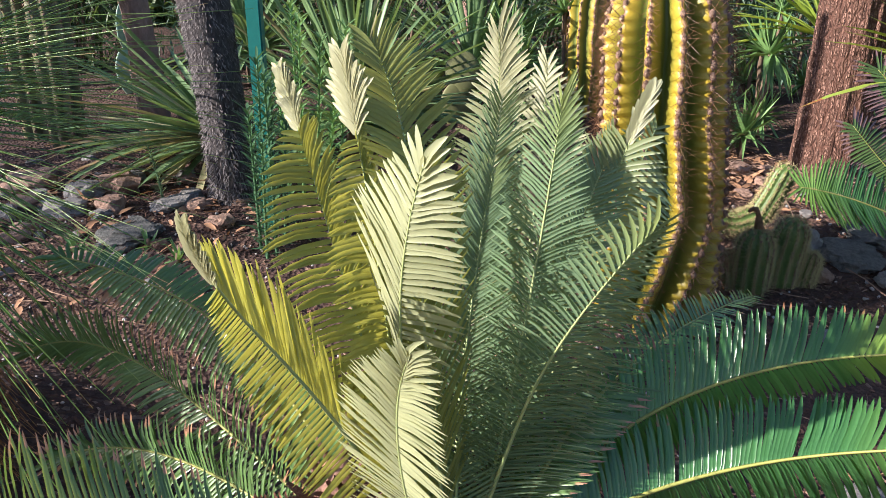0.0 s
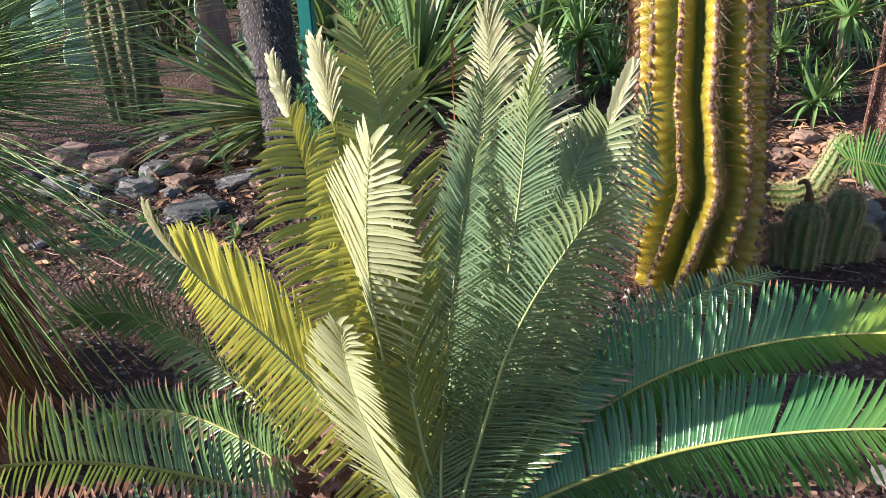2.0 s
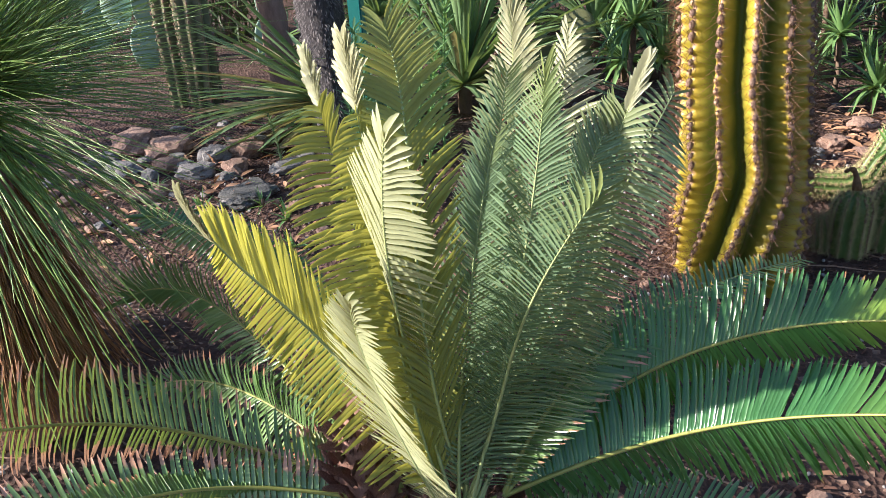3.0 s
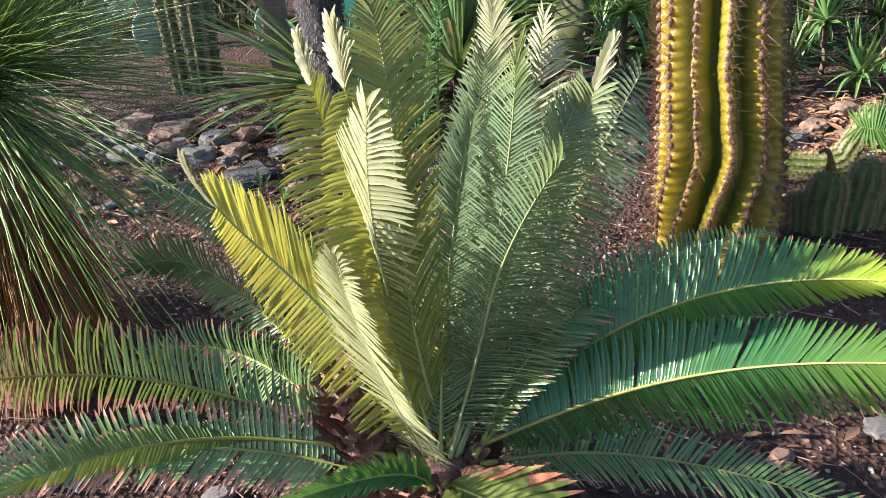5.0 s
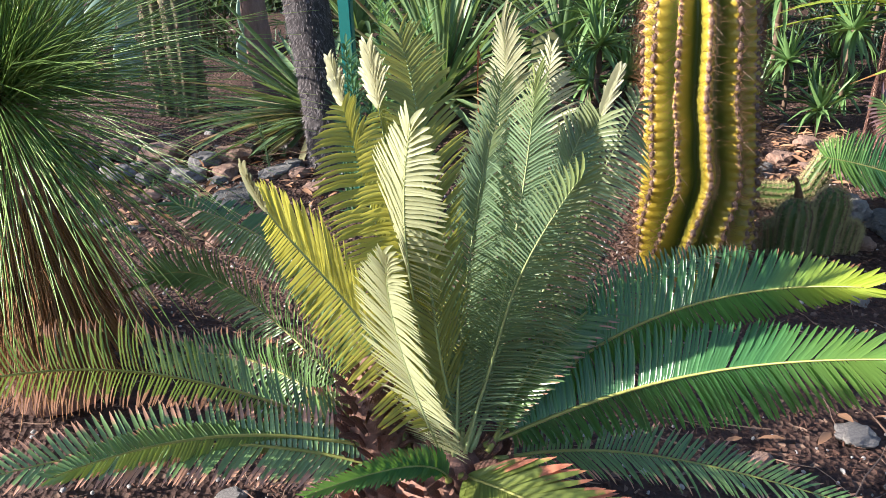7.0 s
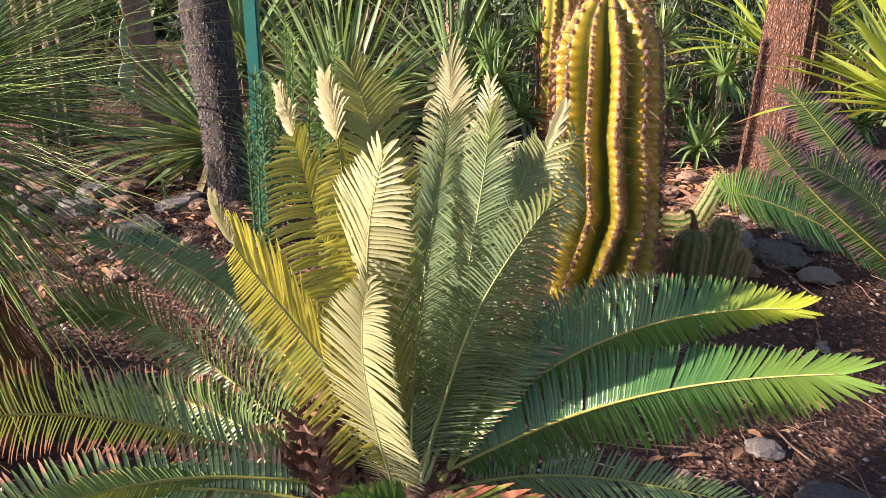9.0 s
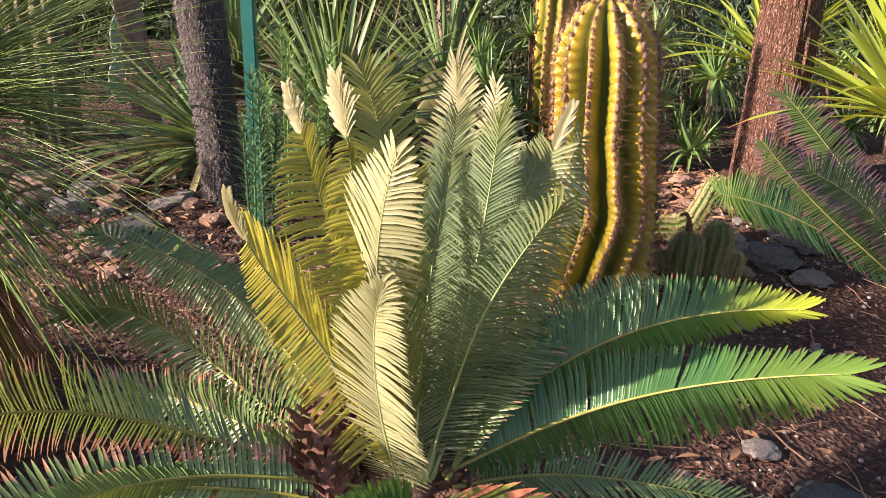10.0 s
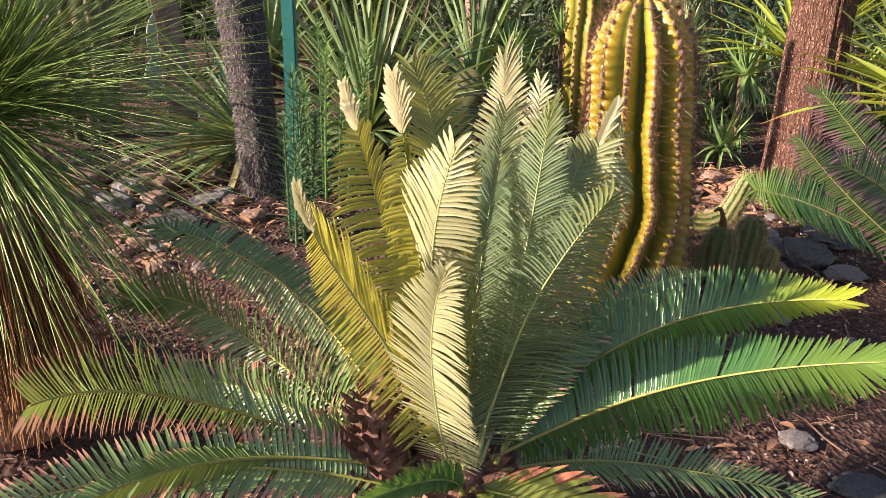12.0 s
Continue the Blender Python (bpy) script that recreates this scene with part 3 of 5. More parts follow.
    plume(root, [(0.064, 1.31, 0.447), (0.211, 1.49, 0.783), (0.367, 1.681, 1.076), (0.52, 1.901, 1.321)],
          [(0.2, (-0.06, 0.02, 0.06)), (0.82, (-0.06, 0.02, 0.055)), (0.92, (-0.05, 0.02, 0.03))],
          [(0.2, (0.08, 0.0, -0.02)), (0.83, (0.068, 0.0, -0.04)), (0.94, (0.032, 0.0, -0.045))],
          SILVER, RACHIS_PALE, pairs=76, wide=(0.007, 0.008), blind=(-36, -15), bow=0.05, grow=(1.4, 1.6), label="blue-green frond")


def old_fronds(root):
    """The dark fronds spread low to both sides."""
    plume(root, [(0.11, 1.318, 0.445), (0.305, 1.593, 0.659), (0.705, 1.581, 0.891), (1.03, 1.293, 0.979)],
          [(0.1, (-0.03, 0.05, 0.10)), (0.47, (-0.013, 0.06, 0.135)), (0.7, (0.032, 0.06, 0.11)), (0.92, (0.06, 0.05, 0.045))],
          [(0.1, (0.03, 0.0, -0.09)), (0.5, (0.05, 0.0, -0.11)), (0.8, (0.075, 0.03, -0.09)), (0.93, (0.075, 0.03, -0.06))],
          DARK, RACHIS, pairs=108, grow=(1.1, 1.0), rough=0.9, wide=(0.0095, 0.0110), blind=(-10, 0), bow=0.03, thick=0.0055, label="dark green frond, sunlight painted in at its yellow tip")
    plume(root, [(0.099, 1.336, 0.451), (0.481, 1.492, 0.589), (0.757, 1.415, 0.733), (1.071, 1.113, 0.906)],
          [(0.1, (-0.04, 0.06, 0.10)), (0.44, (0.0, 0.08, 0.12)), (0.67, (0.058, 0.09, 0.08)), (0.9, (0.09, 0.09, 0.03))],
          [(0.1, (0.03, 0.05, -0.10)), (0.29, (0.049, 0.06, -0.135)), (0.6, (0.085, 0.049, -0.17)), (0.9, (0.08, 0.016, -0.10))],
          DEEP, RACHIS, pairs=116, grow=(1.1, 1.3), rough=0.9, wide=(0.0095, 0.0105), blind=(-10, 0), bow=0.03, thick=0.0055, label="dark green frond with a scorched tip")
    plume(root, [(-0.113, 1.386, 0.387), (-0.638, 1.883, 0.4), (-0.968, 2.096, 0.747), (-1.198, 1.895, 0.622)],
          [(0.15, (-0.07, -0.01, -0.07)), (0.31, (-0.08, -0.012, -0.077)), (0.5, (-0.10, -0.001, -0.055)), (0.85, (-0.09, 0.02, -0.07))],
          [(0.08, (0.05, -0.03, 0.10)), (0.17, (0.043, -0.03, 0.13)), (0.33, (0.018, -0.03, 0.14)), (0.5, (0.0, -0.03, 0.12)), (0.85, (-0.03, 0.0, 0.10))],
          SCORCHED, RACHIS, pairs=92, grow=(1.3, 1.25), wide=(0.0095, 0.0105), blind=(12, 12), bow=0.05, thick=0.0055, gaps=0.03, rough=1.1, label="old frond with drooping leaflets")
    plume(root, [(-0.12, 1.37, 0.36), (-0.50, 1.68, 0.36), (-0.80, 1.86, 0.48), (-1.05, 1.72, 0.42)],
          [(0.15, (-0.06, -0.03, -0.08)), (0.5, (-0.09, -0.02, -0.10)), (0.85, (-0.08, 0.0, -0.10))],
          [(0.15, (0.03, 0.03, 0.10)), (0.5, (-0.02, 0.03, 0.11)), (0.85, (-0.04, 0.02, 0.07))],
          OLD, RACHIS, pairs=80, wide=(0.009, 0.010), blind=(10, 10), bow=0.09, thick=0.0055, gaps=0.05, rough=1.5, label="old frond with drooping leaflets")
    plume(root, [(-0.123, 1.371, 0.41), (-0.399, 1.793, 0.673), (-0.648, 1.968, 0.841), (-1.03, 1.806, 0.978)],
          [(0.2, (-0.05, -0.02, -0.10)), (0.67, (-0.06, -0.028, -0.098)), (0.81, (-0.07, -0.03, -0.07)), (0.93, (-0.06, -0.02, -0.03))],
          [(0.2, (0.06, 0.06, 0.05)), (0.67, (0.072, 0.07, 0.03)), (0.81, (0.048, 0.08, 0.036)), (0.93, (0.01, 0.06, 0.03))],
          OLD, RACHIS, pairs=86, wide=(0.010, 0.011), blind=(-4, -4), bow=0.03, thick=0.0055, label="dark green frond with scorched tips")
    plume(root, [(-0.128, 1.354, 0.388), (-0.615, 1.469, 0.513), (-0.852, 1.216, 0.748), (-0.696, 0.6, 1.053)],
          [(0.12, (-0.03, 0.0, -0.06)), (0.33, (-0.048, 0.01, -0.082)), (0.57, (-0.043, 0.0, -0.09)), (0.8, (-0.03, -0.02, -0.085))],
          [(0.12, (-0.04, 0.08, 0.03)), (0.29, (-0.06, 0.12, 0.04)), (0.57, (-0.071, 0.115, 0.06)), (0.86, (-0.09, 0.09, 0.035))],
          SCORCHED, RACHIS, pairs=96, wide=(0.009, 0.0095), blind=(8, 8), bow=0.03, thick=0.0055, gaps=0.03, rough=1.2, stop=1.06, grow=(1.15, 1.25), scorch=(1.6, 1.04), label="old frond with scorched tips")
    plume(root, [(-0.11, 1.349, 0.4), (-0.488, 1.334, 0.465), (-0.68, 1.212, 0.531), (-0.785, 0.893, 0.636)],
          [(0.1, (-0.03, 0.0, -0.07)), (0.42, (-0.045, 0.005, -0.09)), (0.65, (-0.046, 0.0, -0.09)), (0.9, (-0.04, 0.0, -0.06))],
          [(0.1, (-0.04, 0.05, 0.02)), (0.35, (-0.056, 0.075, 0.01)), (0.72, (-0.075, 0.055, 0.025)), (0.9, (-0.06, 0.04, 0.02))],
          OLD, RACHIS, pairs=84, wide=(0.0095, 0.010), blind=(6, 6), bow=0.03, thick=0.0055, stop=1.06, grow=(1.0, 0.85), scorch=(1.1, 0.95), label="dark green frond with scorched tips")


# further fronds, half hidden behind and below
FRONDS = [
    # upright young fronds
    dict(points=[(0.03, 1.30, 0.45), (0.02, 1.40, 0.75), (0.06, 1.50, 1.05), (0.10, 1.58, 1.25)], facing=(0.1, -1, 0.1),
         material=SILVER, stalk=RACHIS_PALE, pairs=80, reach=0.115, thick=0.0042, keel=28, lean=58, end=0.4, wide=0.0068, blind=-38),
    dict(points=[(0.04, 1.33, 0.45), (0.05, 1.50, 0.80), (0.08, 1.62, 1.10), (0.12, 1.68, 1.38)], facing=(0.1, -1, 0.1),
         material=SILVER, stalk=RACHIS_PALE, pairs=80, reach=0.125, blind=-38, thick=0.0042, keel=22, lean=58, lean2=62, end=0.4, wide=0.0065),
    dict(points=[(0.06, 1.32, 0.45), (0.17, 1.48, 0.85), (0.27, 1.60, 1.10), (0.36, 1.66, 1.30)], facing=(0.0, -1, 0.15),
         material=SILVER, stalk=RACHIS_PALE, pairs=80, reach=0.125, blind=-38, thick=0.0042, keel=22, lean=58, lean2=66, end=0.4, wide=0.0062),
    dict(points=[(-0.01, 1.33, 0.45), (-0.08, 1.50, 0.80), (-0.13, 1.56, 1.05), (-0.16, 1.52, 1.25)], facing=(0.4, -0.9, 0.1),
         material=YELLOW, stalk=RACHIS_PALE, pairs=64, reach=0.115, blind=15, thick=0.0042, keel=14, lean=74, lean2=50, end=0.4, wide=0.012),
    # old fronds to the right
    dict(points=[(0.12, 1.34, 0.44), (0.221, 1.42, 0.783), (0.475, 1.621, 0.886), (0.905, 2.164, 0.72)], facing=(-0.2, -0.5, 0.8),
         material=OLD, stalk=RACHIS, pairs=78, reach=0.115, blind=-18, thick=0.0055, keel=14, lean=62, end=0.45, wide=0.009, label="dark green frond"),
    dict(points=[(0.13, 1.32, 0.42), (0.383, 1.53, 0.36), (0.68, 1.60, 0.28), (1.072, 1.433, 0.28)], facing=(0, -0.5, 0.85),
         material=SCORCHED, stalk=RACHIS, pairs=66, reach=0.125, blind=-8, thick=0.0055, keel=14, lean=64, end=0.45, gaps=0.08, wide=0.0095, label="old dark frond"),
    dict(points=[(0.05, 1.24, 0.42), (0.12, 1.17, 0.47), (0.30, 1.08, 0.48), (0.68, 0.98, 0.34)], facing=(0, -0.4, 0.9),
         material=RUST, lean2=52, stalk=RACHIS, pairs=38, reach=0.20, blind=8, thick=0.0055, keel=10, lean=38, end=0.8, wide=0.0200, label="frond scorched orange at its end"),
    # old fronds to the left
    dict(points=[(-0.12, 1.37, 0.40), (-0.22, 1.42, 0.43), (-0.32, 1.46, 0.46), (-0.43, 1.46, 0.48)], facing=(0.1, -0.5, 0.85),
         material=RUST, stalk=RACHIS, pairs=40, reach=0.085, blind=15, thick=0.0055, keel=14, lean=60, end=0.5, wide=0.0095, label="old frond scorched orange"),
    dict(points=[(-0.12, 1.33, 0.34), (-0.45, 1.31, 0.45), (-0.76, 1.20, 0.53), (-1.10, 0.95, 0.53)], facing=(0.0, -0.7, 0.7),
         material=SCORCHED, scorch=(1.3, 1.2), stalk=RACHIS, pairs=66, reach=0.130, blind=10, lean2=76, thick=0.0055, keel=14, lean=60, end=0.5, gaps=0.06, wide=0.012, label="old frond with scorched tips"),
    dict(points=[(0.02, 1.22, 0.42), (0.0, 1.20, 0.49), (-0.06, 1.13, 0.555), (-0.261, 0.942, 0.57)], facing=(-0.1, -0.3, 0.95),
         material=DEEP, stalk=RACHIS, pairs=50, reach=0.075, thick=0.0055, keel=48, lean=42, end=0.5, wide=0.0095, label="small dark green frond"),
    # dead fronds behind and below
    dict(points=[(-0.10, 1.45, 0.45), (-0.22, 1.75, 0.62), (-0.38, 2.05, 0.55), (-0.55, 2.35, 0.25)], facing=(0.1, -0.6, 0.75),
         material=DEAD, stalk=CAUDEX, pairs=50, reach=0.11, thick=0.0055, keel=10, lean=50, wide=0.007, gaps=0.15, droop=0.3, label="dead brown frond"),
    dict(points=[(-0.12, 1.40, 0.40), (-0.28, 1.48, 0.46), (-0.42, 1.52, 0.36), (-0.55, 1.55, 0.15)], facing=(0.1, -0.6, 0.75),
         material=DEAD, stalk=CAUDEX, pairs=44, reach=0.10, thick=0.0055, keel=10, lean=50, wide=0.007, gaps=0.15, droop=0.35, label="dead brown frond"),
    dict(points=[(0.10, 1.28, 0.40), (0.22, 1.22, 0.42), (0.36, 1.20, 0.32), (0.50, 1.22, 0.12)], facing=(0.1, -0.6, 0.75),
         material=DEAD, stalk=CAUDEX, pairs=40, reach=0.10, thick=0.0055, keel=10, lean=50, wide=0.007, gaps=0.15, droop=0.35, label="dead brown frond"),
]


def build_cycad():
    """The large cycad: a leaning stubby trunk, old fronds spread low, young ones upright."""
    root = thing("cycad", (0.02, 1.40, 0.0), "large cycad with pale upright fronds over dark old ones", "cycad")
    g = Geo()
    line = bezier([(-0.12, 0.10, -0.05), (-0.12, 0.08, 0.15), (-0.05, 0.0, 0.28), (0.02, -0.09, 0.43)], 12)
    g.add(*tube(line, [0.15, 0.155, 0.16, 0.165, 0.165, 0.165, 0.16, 0.155, 0.145, 0.125, 0.09, 0.04], 20))
    trunk = part("trunk", g, CAUDEX, root, "stubby brown trunk clad in leaf bases")
    base = Geo()
    v, f, a = unit_leaf(bend=-0.25, fold=0.9, width=0.55, stations=((0, 0.9), (0.3, 1), (0.7, 0.85), (0.92, 0.6), (1, 0.35)))
    base.add(v, f, a)
    scale = base.mesh("leaf_base", CAUDEX)
    for i in range(230):
        k = 0.8 + 10.0 * i / 230
        c = line[int(k)] * (1 - k % 1) + line[min(11, int(k) + 1)] * (k % 1)
        w = i * 2.39996
        out = np.array([math.cos(w), math.sin(w), 0.0])
        r = float(np.interp(k, range(12), [0.145, 0.15, 0.155, 0.16, 0.16, 0.16, 0.155, 0.15, 0.135, 0.11, 0.07, 0.03]))
        m = leaf_frame(c + out * r, out * 0.6 + np.array([0.1, -0.2, 0.85]) + rng.normal(0, 0.15, 3), out, 0.07 * rng.uniform(0.7, 1.4), 0.06 * rng.uniform(0.7, 1.2))
        ob = part("leaf_base", scale, CAUDEX, trunk)
        ob.matrix_local = Matrix(m.tolist())
    g = Geo()
    axis = bezier([(-0.20, 0.05, -0.05), (-0.22, 0.02, 0.2), (-0.25, 0.0, 0.42), (-0.235, 0.0, 0.66)], 12)
    girth = [0.125, 0.12, 0.115, 0.11, 0.105, 0.10, 0.092, 0.085, 0.078, 0.068, 0.055, 0.03]
    g.add(*tube(axis, girth, 18))
    old = part("old_trunk", g, CAUDEX, root, "older red-brown trunk clad in leaf bases")
    for i in range(290):
        k = 0.5 + 10.4 * i / 290
        c = axis[int(k)] * (1 - k % 1) + axis[int(k) + 1] * (k % 1)
        w = i * 2.39996
        out = np.array([math.cos(w), math.sin(w), 0.0])
        r = float(np.interp(k, range(12), girth)) * 0.95
        m = leaf_frame(c + out * r, out * 0.5 + np.array([0, 0, 0.9]) + rng.normal(0, 0.25, 3), out, 0.05 * rng.uniform(0.6, 1.6), 0.028 * rng.uniform(0.6, 1.2))
        ob = part("leaf_base", scale, CAUDEX, old)
        ob.matrix_local = Matrix(m.tolist())
    young_fronds(root)
    old_fronds(root)
    for spec in FRONDS:
        frond(root, **spec)


build_cycad()


# ---- cacti ----
def ribbed(points, radius, ribs, depth=0.22, bumps=28, sections=90, fan=8, dome_at=1.15, sharp=1.15, wave=0.22, taper=0.0, foot=0.0, knob=0.05):
    """Skin of a ribbed stem along points, domed at its end; returns vertices, faces, crest values and its areoles."""
    p = np.asarray(points, float)
    s = np.linspace(0, 1, sections + 1)
    q = np.linspace(0, 1, len(p))
    pts = np.stack([np.interp(s, q, p[:, k]) for k in range(3)], 1)
    total = np.linalg.norm(np.diff(pts, axis=0), axis=1).sum()
    tang = np.gradient(pts, axis=0)
    ref = np.array([1.0, 0.0, 0.0]) if abs(unit(tang[0])[2]) > 0.5 else np.array([0.0, 0.0, 1.0])
    around = ribs * fan
    verts, crest, areoles = [], [], []
    next_bump = [(-0.37 * r) % 1.0 for r in range(ribs)]
    for i in range(sections + 1):
        along = s[i] * total
        sway = wave * (noise.noise(Vector((radius * 31, 0.4, along * 1.9))) + 0.35 * noise.noise(Vector((radius * 17, 2.4, along * 6)))) - foot * max(0.0, 1 - s[i] / 0.42) ** 2
        top = total - along
        reach = radius * dome_at
        dome = math.sqrt(max(0.0, 1 - (1 - min(1.0, top / reach)) ** 2)) if top < reach else 1.0
        r0 = radius * max(dome, 0.03) * (0.88 + 0.12 * min(1, along / (0.2 * total))) * (1 + taper * (0.4 - s[i]))
        t = unit(tang[i])
        a = unit(ref - t * np.dot(ref, t))
        b = np.cross(t, a)
        for k in range(around):
            w = 2 * math.pi * k / around + sway
            ph = (k % fan) / fan
            c = abs(2 * ph - 1)
            rib = k // fan + (1 if ph > 0.5 else 0)
            lump = 0.5 + 0.5 * math.cos(2 * math.pi * (s[i] * bumps + 0.37 * (rib % ribs)))
            r = r0 * (1 - depth + depth * (1 - (1 - c) ** sharp) + (knob + 0.05 * noise.noise(Vector((rib * 2.1, along * 9, 0)))) * lump * c ** 2.2)
            r *= 1 + 0.03 * noise.noise(Vector((math.cos(w) * 2, math.sin(w) * 2, along * 4)))
            verts.append(pts[i] + r * (math.cos(w) * a + math.sin(w) * b))
            crest.append(c)
        for rib in range(ribs):
            while next_bump[rib] <= s[i] * bumps and i < sections:
                next_bump[rib] += 1.0
                w = 2 * math.pi * rib / ribs + sway
                out = (math.cos(w) * a + math.sin(w) * b) * max(dome, 0.2) + t * 1.2 * (1 - dome)
                areoles.append((pts[i] + r0 * 1.03 * (math.cos(w) * a + math.sin(w) * b), unit(out)))
    faces = [(i * around + k, i * around + (k + 1) % around, (i + 1) * around + (k + 1) % around, (i + 1) * around + k)
             for i in range(sections) for k in range(around)]
    return verts, faces, crest, areoles


def spine_tuft(geo, place, out, count, length, thick=0.0013):
    ref = unit(np.cross(out, [0.3, 0.2, 1.0]))
    b = np.cross(out, ref)
    for j in range(count):
        w = 2 * math.pi * (j + rng.random() * 0.7) / count
        spread = 0.3 if j == 0 else rng.uniform(0.6, 1.8)
        d = unit(out + spread * (math.cos(w) * ref + math.sin(w) * b))
        ln = length * rng.uniform(0.4, 1.15)
        a1 = unit(np.cross(d, [0.1, 0.7, 0.4]))
        a2 = np.cross(d, a1)
        tri = [place + thick * (math.cos(q) * a1 + math.sin(q) * a2) for q in (0, 2.1, 4.2)] + [place + d * ln]
        geo.add(tri, [(0, 1, 3), (1, 2, 3), (2, 0, 3)])


def column_cactus(name, place, stems, ribs, label, material=None, depth=0.22, bumps=26, spines=9, length=0.05, spine=None, fan=8, areole=0.009, sharp=1.15, thick=0.0013, group="", taper=0.0, foot=0.0, knob=0.05):
    """stems: (points, radius) of each ribbed stem, from place."""
    root = thing(name, place, label, "cactus", group)
    ball, bf = tube([(0, 0, -1.3), (0, 0, -0.5), (0, 0, 0.6), (0, 0, 1.3)], [0.4, 1.0, 0.9, 0.3], 6)
    for points, radius in stems:
        v, f, c, areoles = ribbed(points, radius, ribs, depth, bumps, 150, fan=fan, sharp=sharp, taper=taper, foot=foot, knob=knob)
        g = Geo()
        g.add(v, f, c)
        stem = part("stem", g, material or CACTUS, root, key="crest")
        tufts, felt = Geo(), Geo()
        for p, out in areoles:
            spine_tuft(tufts, p, out, spines, length, thick)
            felt.add(ball * areole * rng.uniform(0.7, 1.25) + p, bf)
        part("spines", tufts, spine or SPINE, stem, "sharp spines", smooth=False)["kind"] = "stuff"
        part("areoles", felt, AREOLE, stem, "felted brown areoles")["kind"] = "stuff"
    return root


SPINE_PALE = plain("pale_spine", (0.40, 0.36, 0.16), (0.60, 0.52, 0.28), 60, 0.5, 0.0)
column_cactus("columnar_cactus", (0.90, 3.22, 0.12), [([(0, 0, -0.05), (-0.01, 0, 0.5), (-0.04, 0, 1.0), (-0.08, 0, 1.54)], 0.255)], 12,
              "stout yellow-green columnar cactus with deep ribs and dark spines", depth=0.40, bumps=36, spines=10, length=0.105, areole=0.0115, sharp=1.35, thick=0.0014, taper=0.18, foot=0.55, knob=0.10)
column_cactus("columnar_cactus", (1.08, 6.8, 0.34), [([(0, 0, -0.05), (0.02, 0, 1.5), (0.05, 0, 3.2)], 0.17)], 9,
              "tall slender yellow-green columnar cactus behind the stout one", depth=0.3, bumps=46, spines=8, length=0.06, areole=0.011)
column_cactus("short_cactus", (1.38, 3.40, 0.19), [([(0, 0, -0.03), (0.005, 0, 0.15), (0.01, 0, 0.31)], 0.078), ([(-0.09, 0.03, -0.03), (-0.095, 0.03, 0.08), (-0.11, 0.03, 0.19)], 0.05)], 11,
              "clump of short dark green cactus stems with dense spines", CACTUS_SMALL, depth=0.2, bumps=18, spines=18, length=0.04, fan=4, areole=0.006, thick=0.001, spine=SPINE_PALE)
column_cactus("short_cactus", (1.54, 3.46, 0.20), [([(0, 0, -0.03), (0.015, 0, 0.15), (0.035, 0, 0.34)], 0.072), ([(0.11, 0, -0.03), (0.12, 0, 0.08), (0.14, 0, 0.17)], 0.045)], 11,
              "clump of short dark green cactus stems beside a dry flower", CACTUS_SMALL, depth=0.2, bumps=18, spines=18, length=0.04, fan=4, areole=0.006, thick=0.001, spine=SPINE_PALE)
column_cactus("sprawling_cactus", (1.20, 3.85, 0.27), [([(-0.12, 0.05, 0.10), (0.1, 0, 0.11), (0.25, 0, 0.11), (0.36, 0, 0.15), (0.42, 0, 0.26), (0.48, 0, 0.42)], 0.058)], 11,
              "green cactus stem lying on the soil, its end upright", CACTUS_SMALL, depth=0.2, bumps=30, spines=13, length=0.034, fan=4, areole=0.005, thick=0.0009, spine=SPINE_PALE)
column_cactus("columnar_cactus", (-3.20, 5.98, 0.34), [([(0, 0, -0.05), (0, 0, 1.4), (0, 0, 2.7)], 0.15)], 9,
              "columnar cactus, its shade painted in as dark brown-green", CACTUS_SHADED, depth=0.25, bumps=40, spines=6, length=0.04)
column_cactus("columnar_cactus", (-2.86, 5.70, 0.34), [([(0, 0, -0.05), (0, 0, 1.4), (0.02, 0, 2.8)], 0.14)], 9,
              "columnar cactus, its shade painted in as dark brown-green", CACTUS_SHADED, depth=0.25, bumps=40, spines=6, length=0.04)


def pad_cactus(place, pads, label, skin=PADS):
    """Flat oval pads, one upon another."""
    root = thing("prickly_pear", place, label, "cactus")
    for x, y, z, w, h, turn, lean in pads:
        bm = bmesh.new()
        bmesh.ops.create_uvsphere(bm, u_segments=28, v_segments=16, radius=1.0)
        for v in bm.verts:
            k = 0.82 + 0.18 * (v.co.z + 1) / 2
            v.co = Vector((v.co.x * w / 2 * k, v.co.y * 0.035 * (1 + 0.1 * noise.noise(v.co * 2)), v.co.z * h / 2))
        me = bpy.data.meshes.new("pad")
        bm.to_mesh(me)
        bm.free()
        me.polygons.foreach_set("use_smooth", [True] * len(me.polygons))
        me.materials.append(skin)
        ob = part("pad", me, skin, root)
        ob.matrix_local = pose(x, y, z, lean, 0, turn)


